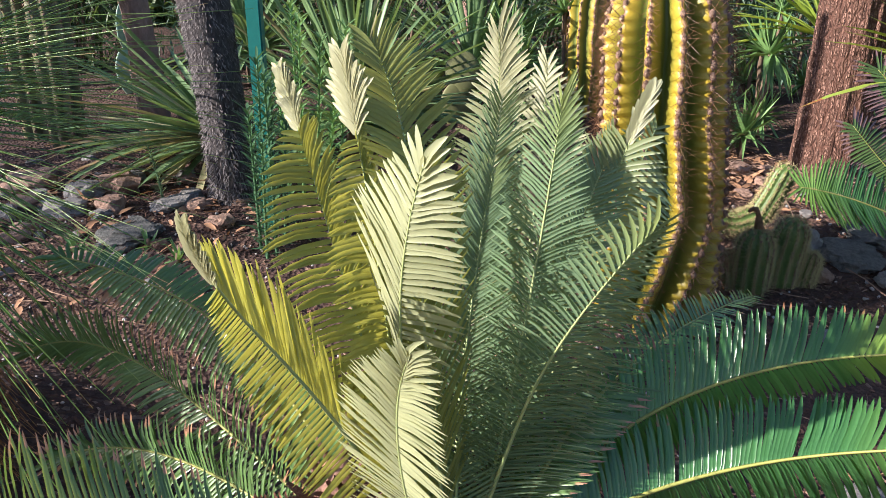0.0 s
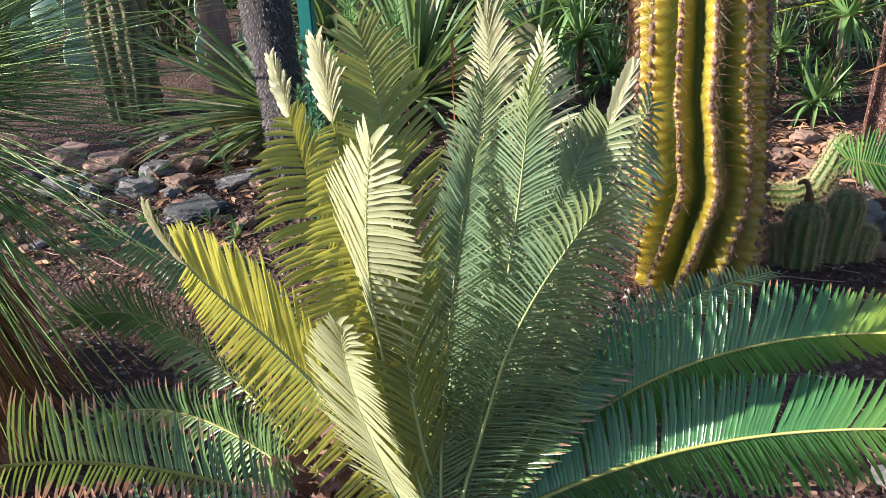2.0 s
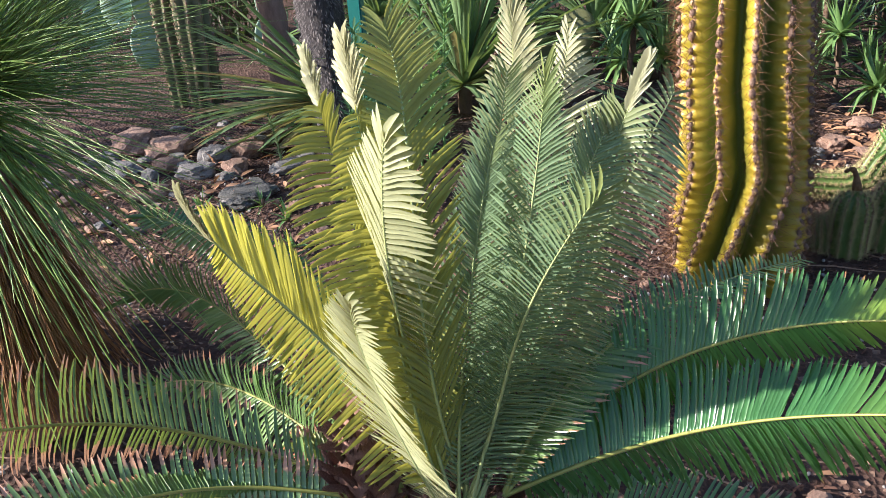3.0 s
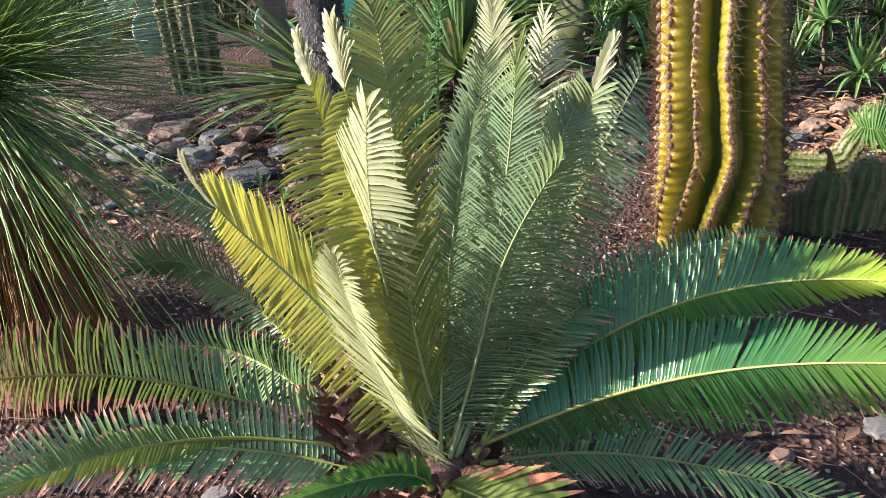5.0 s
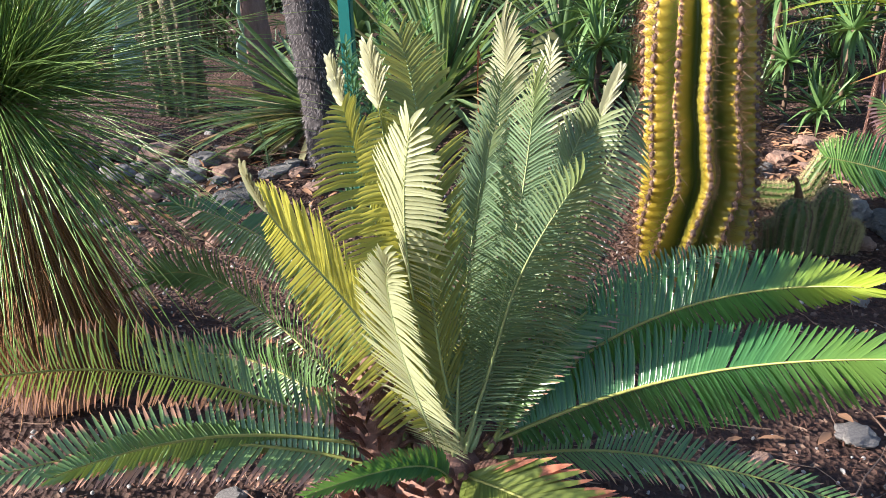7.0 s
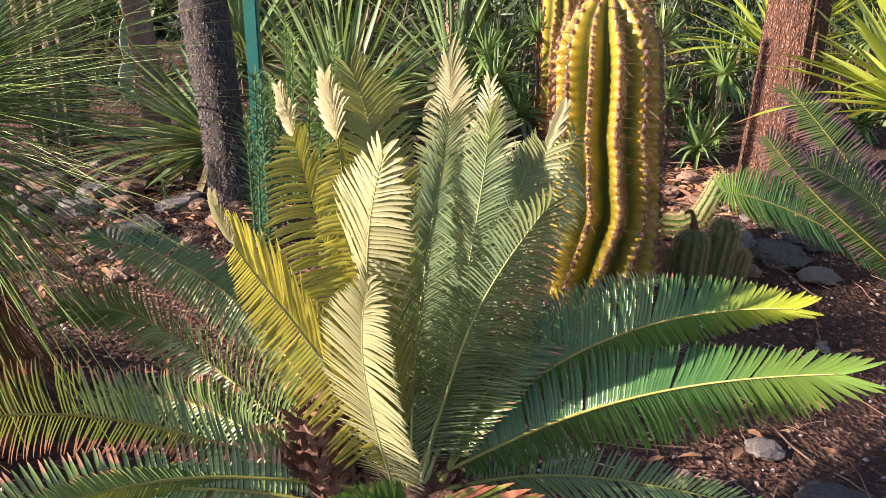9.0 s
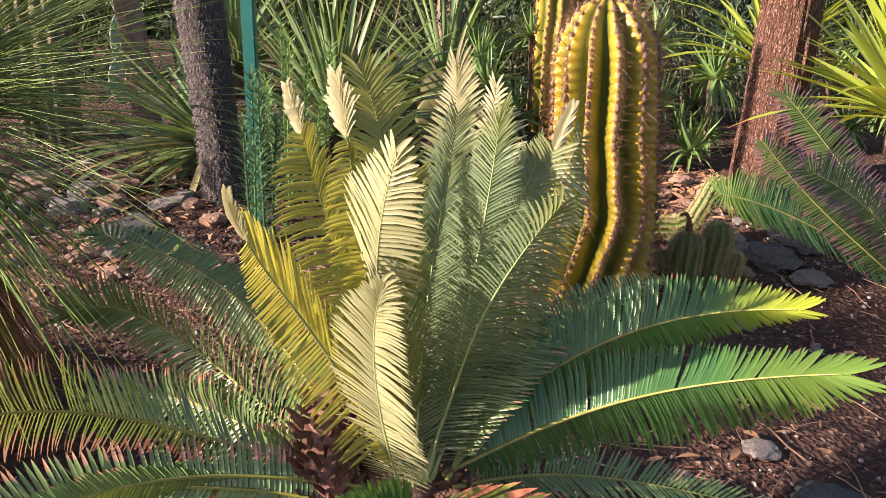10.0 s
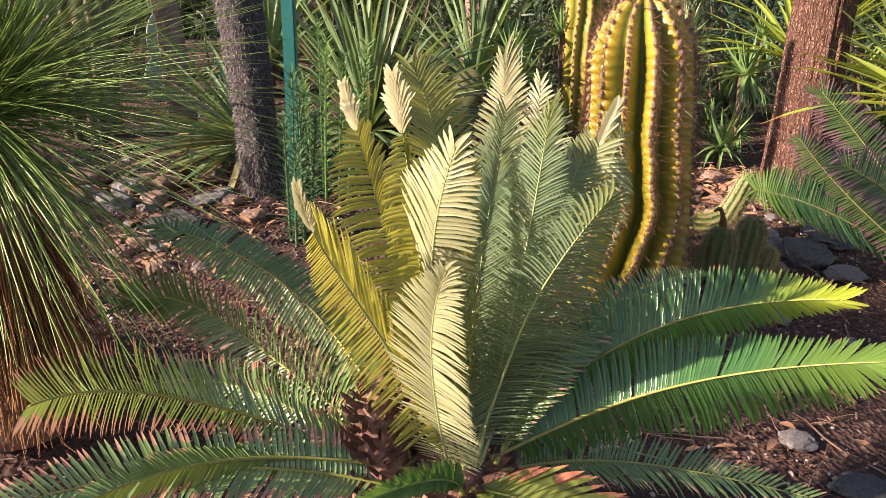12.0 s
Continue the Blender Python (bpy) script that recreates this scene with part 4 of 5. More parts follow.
pad_cactus((-4.45, 7.5, 0.38), [(0, 0, 0.22, 0.34, 0.5, 50, 0), (0.05, 0.05, 0.66, 0.36, 0.5, 70, 8), (-0.25, 0, 0.62, 0.34, 0.46, 20, -6), (0.1, 0.1, 1.1, 0.34, 0.5, 60, 0), (-0.3, 0.1, 1.05, 0.34, 0.46, 35, 5), (-0.6, 0.1, 0.4, 0.36, 0.5, 60, 0), (-0.65, 0.1, 0.85, 0.36, 0.5, 40, 0)],
           "blue-grey prickly pear of large oval pads in shade")
pad_cactus((-3.15, 7.7, 0.38), [(0, 0, 0.22, 0.36, 0.5, 55, 0), (0.02, 0, 0.66, 0.36, 0.5, 75, 6), (0.05, 0.05, 1.1, 0.36, 0.5, 65, 0)],
           "blue-grey prickly pear of large oval pads in shade")
pad_cactus((0.03, 6.5, 0.34), [(0, 0, 0.16, 0.34, 0.4, 15, 0), (0.03, 0.02, 0.42, 0.32, 0.36, 5, -10), (-0.25, 0.05, 0.2, 0.32, 0.4, 40, 0)],
           "olive-green prickly pear with rounded pads among leaves", PADS_OLIVE)


# ---- needle-leaved grass tree ----
def build_grass_tree():
    foot = height(-1.50, 1.78)
    at = np.array([-1.50, 1.78, foot])
    root = thing("grass_tree", at, "grass tree with green needles over a brown skirt", "grass tree")
    g = Geo()
    g.add(*tube([(0, 0, z) for z in np.linspace(-0.05, 1.34 - foot, 8)], [0.17, 0.15, 0.14, 0.13, 0.13, 0.13, 0.12, 0.08], 12))
    part("trunk", g, CAUDEX, root)

    def shock(count, low, high, sag, length, thick, feet, name, material, label, curl=0.02, crooked=0.0):
        geo = Geo()
        steps = 7
        for _ in range(count):
            w = rng.uniform(0, 2 * math.pi)
            e = math.radians(rng.uniform(low, high))
            flat = np.array([math.cos(w), math.sin(w), 0.0])
            d = flat * math.cos(e) + np.array([0, 0, math.sin(e)])
            ln = length * rng.uniform(0.6, 1.1)
            s = np.linspace(0, 1, steps)[:, None]
            bow = sag * rng.uniform(0.4, 1.4) * (0.3 + math.cos(e))
            centre = np.array([0, 0, rng.uniform(*feet) - foot]) + flat * 0.06
            p = centre + d * ln * s + np.array([0, 0, -1.0]) * bow * ln * s ** 2.2 + rng.normal(0, curl, 3) * s ** 2
            if rng.random() < crooked:
                p = p + np.sin(s * rng.uniform(2, 5)) * rng.normal(0, 0.06, 3)
            p[:, 2] = np.maximum(p[:, 2], 0.02 + 0.03 * rng.random())
            a = unit(np.cross(d, [0.02, 0.01, 1]))
            b = np.cross(d, a)
            verts, along = [], []
            for j in range(steps):
                r = thick * (1 - 0.75 * (j / (steps - 1)) ** 1.5)
                for q in (0, 2.1, 4.2):
                    verts.append(p[j] + r * (math.cos(q) * a + math.sin(q) * b))
                    along.append(j / (steps - 1))
            faces = [(3 * j + k, 3 * j + (k + 1) % 3, 3 * j + 3 + (k + 1) % 3, 3 * j + 3 + k) for j in range(steps - 1) for k in range(3)]
            geo.add(verts, faces, along, rng.random())
        part(name, geo, material, root, label)["kind"] = "stuff"
    shock(1150, -10, 88, 0.10, 0.95, 0.0024, (1.27, 1.40), "needles", NEEDLE, "stiff green needle leaves", crooked=0.04)
    shock(230, -64, -10, 0.28, 0.72, 0.0042, (1.18, 1.34), "hanging_needles", NEEDLE, "older green needles hanging down", 0.06, 0.15)
    shock(1500, -88, -68, 0.05, 0.80, 0.0032, (0.92, 1.25), "skirt", STRAW, "brown skirt of dead needles", 0.05)
    shock(700, -89, -74, 0.04, 0.40, 0.0030, (0.52, 0.95), "lower_skirt", STRAW, "brown skirt of dead needles", 0.05)


build_grass_tree()


# ---- trees ----
def bark_trunk(points, radius, sides, ridge, seed, plates=7.0, tall=0.22, rows=150):
    p = np.asarray(points, float)
    s = np.linspace(0, 1, rows)
    s = 0.5 * s + 0.5 * s ** 2
    pts = np.stack([np.interp(s, np.linspace(0, 1, len(p)), p[:, k]) for k in range(3)], 1)
    radii = np.interp(s, np.linspace(0, 1, len(radius)), radius)
    v, f = tube(pts, radii, sides)
    v = v.copy()
    for i in range(rows):
        for k in range(sides):
            j = i * sides + k
            out = unit(v[j] - pts[i])
            q = Vector((out[0] * plates, out[1] * plates, pts[i][2] * plates * tall * 4 + seed))
            d = noise.noise(q) + 0.5 * noise.noise(q * 2.3)
            d = max(d, -0.35)
            v[j] += out * ridge * d
    return v, f


def leaf_cloud(geo, centre, size, count, leaf, shape, hang=0.4):
    for _ in range(count):
        p = centre + rng.normal(0, 0.45, 3) * size
        d = unit(rng.normal(0, 1, 3) + [0, 0, -hang])
        m = leaf_frame(p, d, unit(rng.normal(0, 1, 3) + [0, 0, 0.8]), leaf * rng.uniform(0.6, 1.3))
        geo.add(lay(m, shape[0]), shape[1], shape[2], rng.random())


BROAD = unit_leaf(bend=0.15, fold=0.3, width=0.30, stations=((0, 0.2), (0.3, 1), (0.7, 0.8), (1, 0.03)))
NARROW = unit_leaf(bend=0.2, fold=0.3, width=0.12, stations=((0, 0.5), (0.3, 1), (0.7, 0.8), (1, 0.03)))


def tree(place, points, radius, material, label, sides=36, ridge=0.012, seed=0.0, crown=(0.9, 0.9, 0.6), leaves=500, plates=7.0, tall=0.22, shaggy=0):
    root = thing("tree", place, label, "tree")
    g = Geo()
    g.add(*bark_trunk(points, radius, sides, ridge, seed, plates, tall))
    trunk = part("trunk", g, material, root)
    if shaggy:
        # loose flakes of bark standing off the trunk
        flakes = Geo()
        p = np.asarray(points, float)
        for _ in range(shaggy):
            s = rng.random() ** 1.4
            c = np.array([np.interp(s, np.linspace(0, 1, len(p)), p[:, k]) for k in range(3)])
            r = np.interp(s, np.linspace(0, 1, len(radius)), radius)
            w = rng.uniform(0, 2 * math.pi)
            out = np.array([math.cos(w), math.sin(w), 0])
            m = leaf_frame(c + out * r * 0.98, out * rng.uniform(0.5, 1.2) + [rng.normal(0, 0.25), rng.normal(0, 0.25), -0.7], out, rng.uniform(0.015, 0.04), 0.018)
            flakes.add(lay(m, BROAD[0]), BROAD[1], BROAD[2])
        part("bark_flakes", flakes, FLAKE, trunk)["kind"] = "stuff"
    top = np.asarray(points[-1], float)
    leaves_geo = Geo()
    for i in range(5):
        w = i * 1.257 + seed
        tip = top + np.array([math.cos(w) * crown[0], math.sin(w) * crown[1], 0.5 + 0.25 * (i % 2)])
        limb = Geo()
        limb.add(*tube(bezier([top - [0, 0, 0.15], top + [0, 0, 0.2], tip - [0, 0, 0.2], tip], 8), np.linspace(radius[-1] * 0.6, 0.015, 8), 8))
        part("limb", limb, material, root)
        leaf_cloud(leaves_geo, tip, np.array(crown) * 0.7, leaves // 5, 0.12, NARROW)
    part("crown", leaves_geo, SHRUB, root)["kind"] = "stuff"


tree((-1.29, 4.5, 0.29), [(0, 0, -0.1), (-0.04, 0, 0.5), (-0.10, 0.01, 1.25), (-0.19, 0.02, 2.2), (-0.38, 0.05, 4.2)], [0.15, 0.130, 0.145, 0.155, 0.155], BARK_GREY,
     "dark grey tree trunk with rough flaky bark", ridge=0.010, seed=1.0, shaggy=7000, plates=9.0)
tree((-2.46, 6.4, 0.34), [(0, 0, -0.1), (-0.05, 0, 0.8), (-0.13, 0.0, 1.6), (-0.3, 0.05, 4.2)], [0.13, 0.108, 0.10, 0.09], BARK_PINK,
     "slender pinkish-brown tree trunk with rough bark", ridge=0.012, seed=3.0, sides=32, plates=8.0)
tree((2.43, 5.18, 0.31), [(0.05, 0, -0.1), (0.055, 0, 0.3), (0.07, 0, 1.2), (0.09, 0, 2.4), (0.13, 0, 4.4)], [0.24, 0.215, 0.20, 0.195, 0.185], BARK_RED,
     "stout red-brown tree trunk with furrowed bark", sides=110, ridge=0.022, seed=5.0, plates=13.0, tall=0.05)
tree((0.22, 11.4, 0.5), [(0, 0, -0.1), (0.05, 0, 1.2), (0.1, 0, 4.2)], [0.22, 0.20, 0.18], BARK_PINK, "far pinkish-grey tree trunk", sides=24, ridge=0.015, seed=7.0)
tree((2.1, 9.6, 0.45), [(0, 0, -0.1), (0.02, 0, 1.2), (0.1, 0, 4.2)], [0.16, 0.13, 0.11], BARK_GREY, "far grey tree trunk among shrubs", sides=24, ridge=0.012, seed=9.0)
tree((-4.9, 8.6, 0.4), [(0, 0, -0.1), (0.02, 0, 1.2), (0.1, 0, 4.2)], [0.18, 0.15, 0.13], BARK_PINK, "far pinkish-grey tree trunk", sides=24, ridge=0.012, seed=11.0)


def shade_tree(place, centres, label, seed):
    """A tree beside the bed; its crown throws broken shade over the rocks."""
    root = thing("tree", place, label, "tree")
    g = Geo()
    g.add(*bark_trunk([(0, 0, -0.1), (0.05, 0, 1.0), (0, 0.1, 2.2)], [0.16, 0.13, 0.10], 20, 0.01, seed))
    part("trunk", g, BARK_PINK, root)
    leaves = Geo()
    for c in centres:
        limb = Geo()
        limb.add(*tube(bezier([(0, 0.08, 1.8), (c[0] * 0.3, c[1] * 0.3, 2.2), (c[0] * 0.7, c[1] * 0.7, c[2] - 0.1), c], 8), np.linspace(0.05, 0.012, 8), 7))
        part("limb", limb, BARK_PINK, root)
        leaf_cloud(leaves, np.array(c), np.array([1.1, 1.1, 0.45]), 150, 0.16, BROAD)
    part("crown", leaves, SHRUB, root)["kind"] = "stuff"


shade_tree((-7.8, 2.9, 0.1), [(0, 0, 2.7), (0.9, 0.5, 2.6), (-0.9, 0.3, 2.7), (0.2, 1.1, 2.6), (0.3, -0.9, 2.7), (-0.6, 1.4, 2.8), (1.0, 1.5, 2.6)], "leafy tree beside the bed shading the rocks", 13.0)


# ---- painted post ----
def build_post():
    root = thing("post", (-0.98, 4.02, 0.25), "teal-green painted square metal post", "post")
    bm = bmesh.new()
    bmesh.ops.create_cube(bm, size=1.0)
    bmesh.ops.scale(bm, vec=(0.072, 0.072, 2.6), verts=bm.verts)
    bmesh.ops.bevel(bm, geom=bm.edges[:], offset=0.007, segments=2, affect="EDGES")
    me = bpy.data.meshes.new("shaft")
    bm.to_mesh(me)
    bm.free()
    me.materials.append(PAINT)
    ob = part("shaft", me, PAINT, root)
    ob.location = (0, 0, 1.25)


build_post()


# ---- rosettes of straps and aloes ----
STRAP_SHAPES = [unit_leaf(bend=b, fold=0.5, width=0.05, curl=c, stations=((0, 0.9), (0.25, 1.0), (0.5, 1.0), (0.7, 0.85), (0.86, 0.55), (1, 0.03)))
                for b, c in ((0.05, 0.02), (0.18, -0.03), (0.38, 0.03), (0.65, -0.02))]
ROSETTE_MESHES = {}


def shaped(kind, index, shapes, material):
    key = (kind, index, material.name)
    if key not in ROSETTE_MESHES:
        g = Geo()
        v, f, a = shapes[index]
        g.add(v, f, a, 0.3)
        ROSETTE_MESHES[key] = g.mesh(kind, material)
    return ROSETTE_MESHES[key]


def rosette(name, place, count, length, low, high, material, label, category, width=1.0, shapes=STRAP_SHAPES, arc=(0, 360), group="", stem=0.0, dry=None, dry_share=0.0, seed=0, stiff=0.0):
    r = np.random.default_rng(seed + 100)
    root = thing(name, place, label, category, group)
    g = Geo()
    g.add(*tube([(0, 0, -0.05), (0, 0, 0.3 * stem), (0, 0, stem), (0, 0, stem + 0.05)], [0.04 * length + 0.01, 0.035 * length + 0.01, 0.035 * length + 0.01, 0.01], 8))
    part("stem", g, STEM, root)
    for i in range(count):
        w = math.radians(r.uniform(*arc))
        u = (i + 0.5) / count
        e = math.radians(low + (high - low) * u + r.normal(0, 6))
        d = np.array([math.cos(w) * math.cos(e), math.sin(w) * math.cos(e), math.sin(e)])
        m = leaf_frame(np.array([0, 0, stem]) + d * 0.02 * length, d, unit(np.array([0, 0, 1.0]) + 0.01 * d + r.normal(0, 0.12, 3)), length * r.uniform(0.75, 1.1), width * length * r.uniform(0.85, 1.15))
        k = int(min(len(shapes) - 1, max(0, round((1 - u) * (len(shapes) - 1) * (1 - stiff) + r.normal(0, 0.6)))))
        mat = dry if dry and r.random() < dry_share * (1.5 - u) else material
        ob = part("leaf", shaped(name + "_leaf", k, shapes, mat), mat, root)
        ob.matrix_local = Matrix(m.tolist())
    return root


rosette("yucca", (-0.72, 5.6, 0.33), 130, 1.25, -10, 86, STRAP, "large rosette of pale green strap leaves", "yucca", stem=0.2, dry=STRAP_DRY, dry_share=0.12, seed=1, width=0.8, stiff=0.3)
rosette("yucca", (-1.50, 5.05, 0.31), 90, 1.10, -16, 46, STRAP, "spreading rosette of grey-green and straw-coloured strap leaves", "yucca", stem=0.22, dry=STRAP_DRY, dry_share=0.45, seed=2, stiff=0.4, width=0.9, arc=(95, 258))
rosette("yucca", (2.85, 6.3, 0.36), 50, 1.0, 5, 80, STRAP_LIME, "green strap-leaved rosette behind the stout trunk", "yucca", stem=0.7, seed=13, width=0.9, stiff=0.5)
rosette("yucca", (2.84, 4.1, 0.30), 80, 1.0, 8, 84, STRAP_LIME, "rosette of lime-green strap leaves with rusty tips", "yucca", stem=0.68, seed=3, width=1.5, stiff=0.6)
rosette("yucca", (0.15, 7.9, 0.4), 70, 1.5, -5, 80, STRAP, "dark green rosette of long strap leaves", "yucca", stem=0.2, seed=4, width=0.7)
rosette("yucca", (-2.1, 8.2, 0.4), 60, 1.4, -5, 80, STRAP, "green rosette of long strap leaves", "yucca", stem=0.3, seed=6, width=0.9)

ALOE_SHAPES = [unit_leaf(bend=b, fold=0.8, width=0.13, stations=((0, 1.0), (0.3, 0.85), (0.65, 0.5), (1, 0.02))) for b in (-0.12, 0.25, 0.6)]


def aloe_bed():
    """A bank of narrow-leaved aloes, one copied over the bed."""
    first = rosette("aloe", (2.05, 5.55, 0.33), 36, 0.34, -30, 78, ALOE, "narrow-leaved green aloe rosette", "aloe", shapes=ALOE_SHAPES, stem=0.14, group="aloes", seed=9)
    r = np.random.default_rng(5)
    spots = [(1.75, 6.0), (2.15, 6.1), (1.9, 6.5), (1.55, 6.6), (2.4, 6.7), (2.0, 7.1), (1.5, 7.4), (2.7, 7.3), (3.4, 6.8), (3.9, 6.4), (0.75, 6.3), (0.5, 6.6), (0.9, 6.9), (0.6, 7.3), (0.35, 7.0), (4.2, 7.2), (3.3, 7.8), (1.2, 7.9), (2.1, 8.0), (0.8, 8.2)]
    for x, y in spots:
        for j in range(2):
            px, py = x + r.normal(0, 0.14), y + r.normal(0, 0.14)
            s = r.uniform(0.75, 1.2)
            lift = 0.0 if j == 0 else r.uniform(0.25, 0.75)
            twin = copy_thing(first, Matrix.Translation((px, py, height(px, py) + lift)) @ Matrix.Rotation(r.uniform(0, 6.28), 4, "Z") @ Matrix.Diagonal((s, s, s, 1)))
            if lift:
                g = Geo()
                g.add(*tube([(0, 0, -lift / s - 0.05), (0.02, 0, -lift / s * 0.5), (0, 0, 0.05)], [0.022, 0.02, 0.02], 7))
                part("bare_stem", g, STEM, twin)


aloe_bed()


# ---- leafy stems ----
def leafy_stem(place, tall, lean, material, label, leaf=0.06, count=150, thick=0.009, seed=0):
    r = np.random.default_rng(seed)
    root = thing("succulent_shrub", place, label, "shrub", "leafy stems")
    line = bezier([(0, 0, -0.05), (lean[0] * 0.1, lean[1] * 0.1, tall * 0.35), (lean[0] * 0.6, lean[1] * 0.6, tall * 0.7), (lean[0], lean[1], tall)], 16)
    g = Geo()
    g.add(*tube(line, np.linspace(thick, thick * 0.5, 16), 7))
    part("stem", g, material, root)
    geo = Geo()
    for i in range(count):
        k = 15 * (0.08 + 0.92 * i / count)
        p = line[int(min(k, 14))] * (1 - k % 1) + line[int(min(k, 14)) + 1] * (k % 1)
        w = i * 2.39996
        d = unit(np.array([math.cos(w), math.sin(w), 0.55 + 0.5 * i / count + r.normal(0, 0.15)]))
        m = leaf_frame(p, d, [0, 0, 1.0], leaf * r.uniform(0.7, 1.2), leaf * 1.3)
        geo.add(lay(m, NARROW[0]), NARROW[1], NARROW[2], 0.3)
    part("leaves", geo, material, root)["kind"] = "stuff"


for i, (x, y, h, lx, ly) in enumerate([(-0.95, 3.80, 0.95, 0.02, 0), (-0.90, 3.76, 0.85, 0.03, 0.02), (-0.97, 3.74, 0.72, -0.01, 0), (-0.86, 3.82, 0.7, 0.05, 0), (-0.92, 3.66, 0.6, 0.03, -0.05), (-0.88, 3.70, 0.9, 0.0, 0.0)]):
    leafy_stem((x, y, height(x, y)), h, (lx, ly), SHADY, "upright leafy succulent stem, shade painted in as dark green", seed=i, leaf=0.095, count=96)
for i, (x, y, h, lx, ly) in enumerate([(-0.86, 4.35, 1.05, 0.03, 0), (-0.78, 4.4, 0.95, 0.05, 0), (-0.90, 4.5, 1.15, 0.0, 0), (-0.72, 4.35, 0.7, 0.08, 0), (-0.95, 4.4, 0.8, -0.04, 0), (-0.66, 4.5, 1.0, 0.06, 0)]):
    leafy_stem((x, y, height(x, y)), h, (lx, ly), STEMLEAF, "upright leafy pale green succulent stem", seed=10 + i, leaf=0.10, count=120)
leafy_stem((-1.72, 4.45, height(-1.72, 4.45)), 0.32, (-0.05, 0), SILVER, "small silvery feathery plant beside rocks", leaf=0.05, count=90, seed=30)


def small_weeds():
    """Low green tufts between the rocks."""
    r = np.random.default_rng(3)
    for i, (x, y) in enumerate([(-1.55, 3.75), (-1.35, 3.6), (-2.3, 3.9), (-1.2, 3.3), (-1.9, 3.7), (-0.8, 3.9)]):
        rosette("weed", (x, y, height(x, y)), 12, 0.13, 10, 80, STEMLEAF, "small green weed tuft between stones", "weed", shapes=ALOE_SHAPES, group="weeds", seed=40 + i, width=1.4)


small_weeds()


def dry_stalk(place, tall, label):
    root = thing("dry_flower_stalk", place, label, "flower stalk")
    g = Geo()
    g.add(*tube(bezier([(0, 0, -0.03), (0.01, 0, tall * 0.4), (-0.01, 0, tall * 0.8), (0.01, 0, tall)], 8), np.linspace(0.006, 0.004, 8), 6))
    part("stalk", g, RED_STALK, root)
    for i in range(7):
        w = i * 2.4
        f = Geo()
        d = np.array([math.cos(w) * 0.5, math.sin(w) * 0.5, -1.0])
        m = leaf_frame(np.array([0.01, 0, tall - 0.012 * i]), d, [math.cos(w), math.sin(w), 0.3], rng.uniform(0.05, 0.11), 0.10)
        f.add(lay(m, NARROW[0]), NARROW[1], NARROW[2])
        part("petal", f, RED_STALK, root)


dry_stalk((-0.36, 5.0, 0.31), 0.72, "dry orange-red flower stalk with drooping petals")


def curled_flower():
    root = thing("dry_flower", (1.39, 3.40, 0.51), "dry brown curled flower on top of a cactus", "flower")
    g = Geo()
    g.add(*tube(bezier([(0, 0, 0.0), (-0.005, 0, 0.06), (-0.02, 0, 0.12), (-0.06, -0.01, 0.08)], 10), [0.022, 0.02, 0.016, 0.012, 0.011, 0.011, 0.012, 0.012, 0.011, 0.006], 8))
    part("bloom", g, DRY, root)


curled_flower()


# ---- second cycad ----
def build_second_cycad():
    at = (2.62, 3.05, 0.16)
    root = thing("cycad", at, "smaller cycad with browned and purple-tinged fronds", "cycad")
    g = Geo()
    g.add(*tube([(0, 0, -0.05), (0, 0, 0.10), (0, 0, 0.2), (0, 0, 0.26)], [0.12, 0.13, 0.11, 0.04], 14))
    part("trunk", g, CAUDEX, root)
    for points, left, right, mat in (
        ([(2.363, 3.05, 0.369), (1.791, 3.02, 0.72), (1.56, 3.0, 0.793), (1.334, 3.0, 0.821)], (0.04, 0.05, 0.115), (0.085, -0.02, -0.125), DEEP),
        ([(2.366, 3.05, 0.355), (1.948, 3.0, 0.675), (1.793, 3.05, 0.78), (1.545, 3.12, 1.08)], (-0.085, -0.02, -0.045), (0.11, 0.05, 0.05), PURPLE),
        ([(2.386, 3.05, 0.385), (2.105, 3.1, 0.803), (1.923, 3.2, 1.021), (1.684, 3.28, 1.27)], (-0.125, -0.02, -0.03), (0.10, 0.05, 0.075), PURPLE),
        ([(2.41, 3.05, 0.4), (2.18, 2.9, 0.674), (1.819, 2.75, 0.941), (1.566, 2.7, 1.02)], (-0.10, -0.04, -0.04), (0.05, 0.05, 0.11), PURPLE),
    ):
        plume(root, points, [(0.15, left), (0.9, left)], [(0.15, right), (0.9, right)], mat, RACHIS, pairs=78, wide=(0.010, 0.010), blind=(4, 4), bow=0.03, thick=0.005, rough=1.2, scorch=(1.0, 1.1))


build_second_cycad()


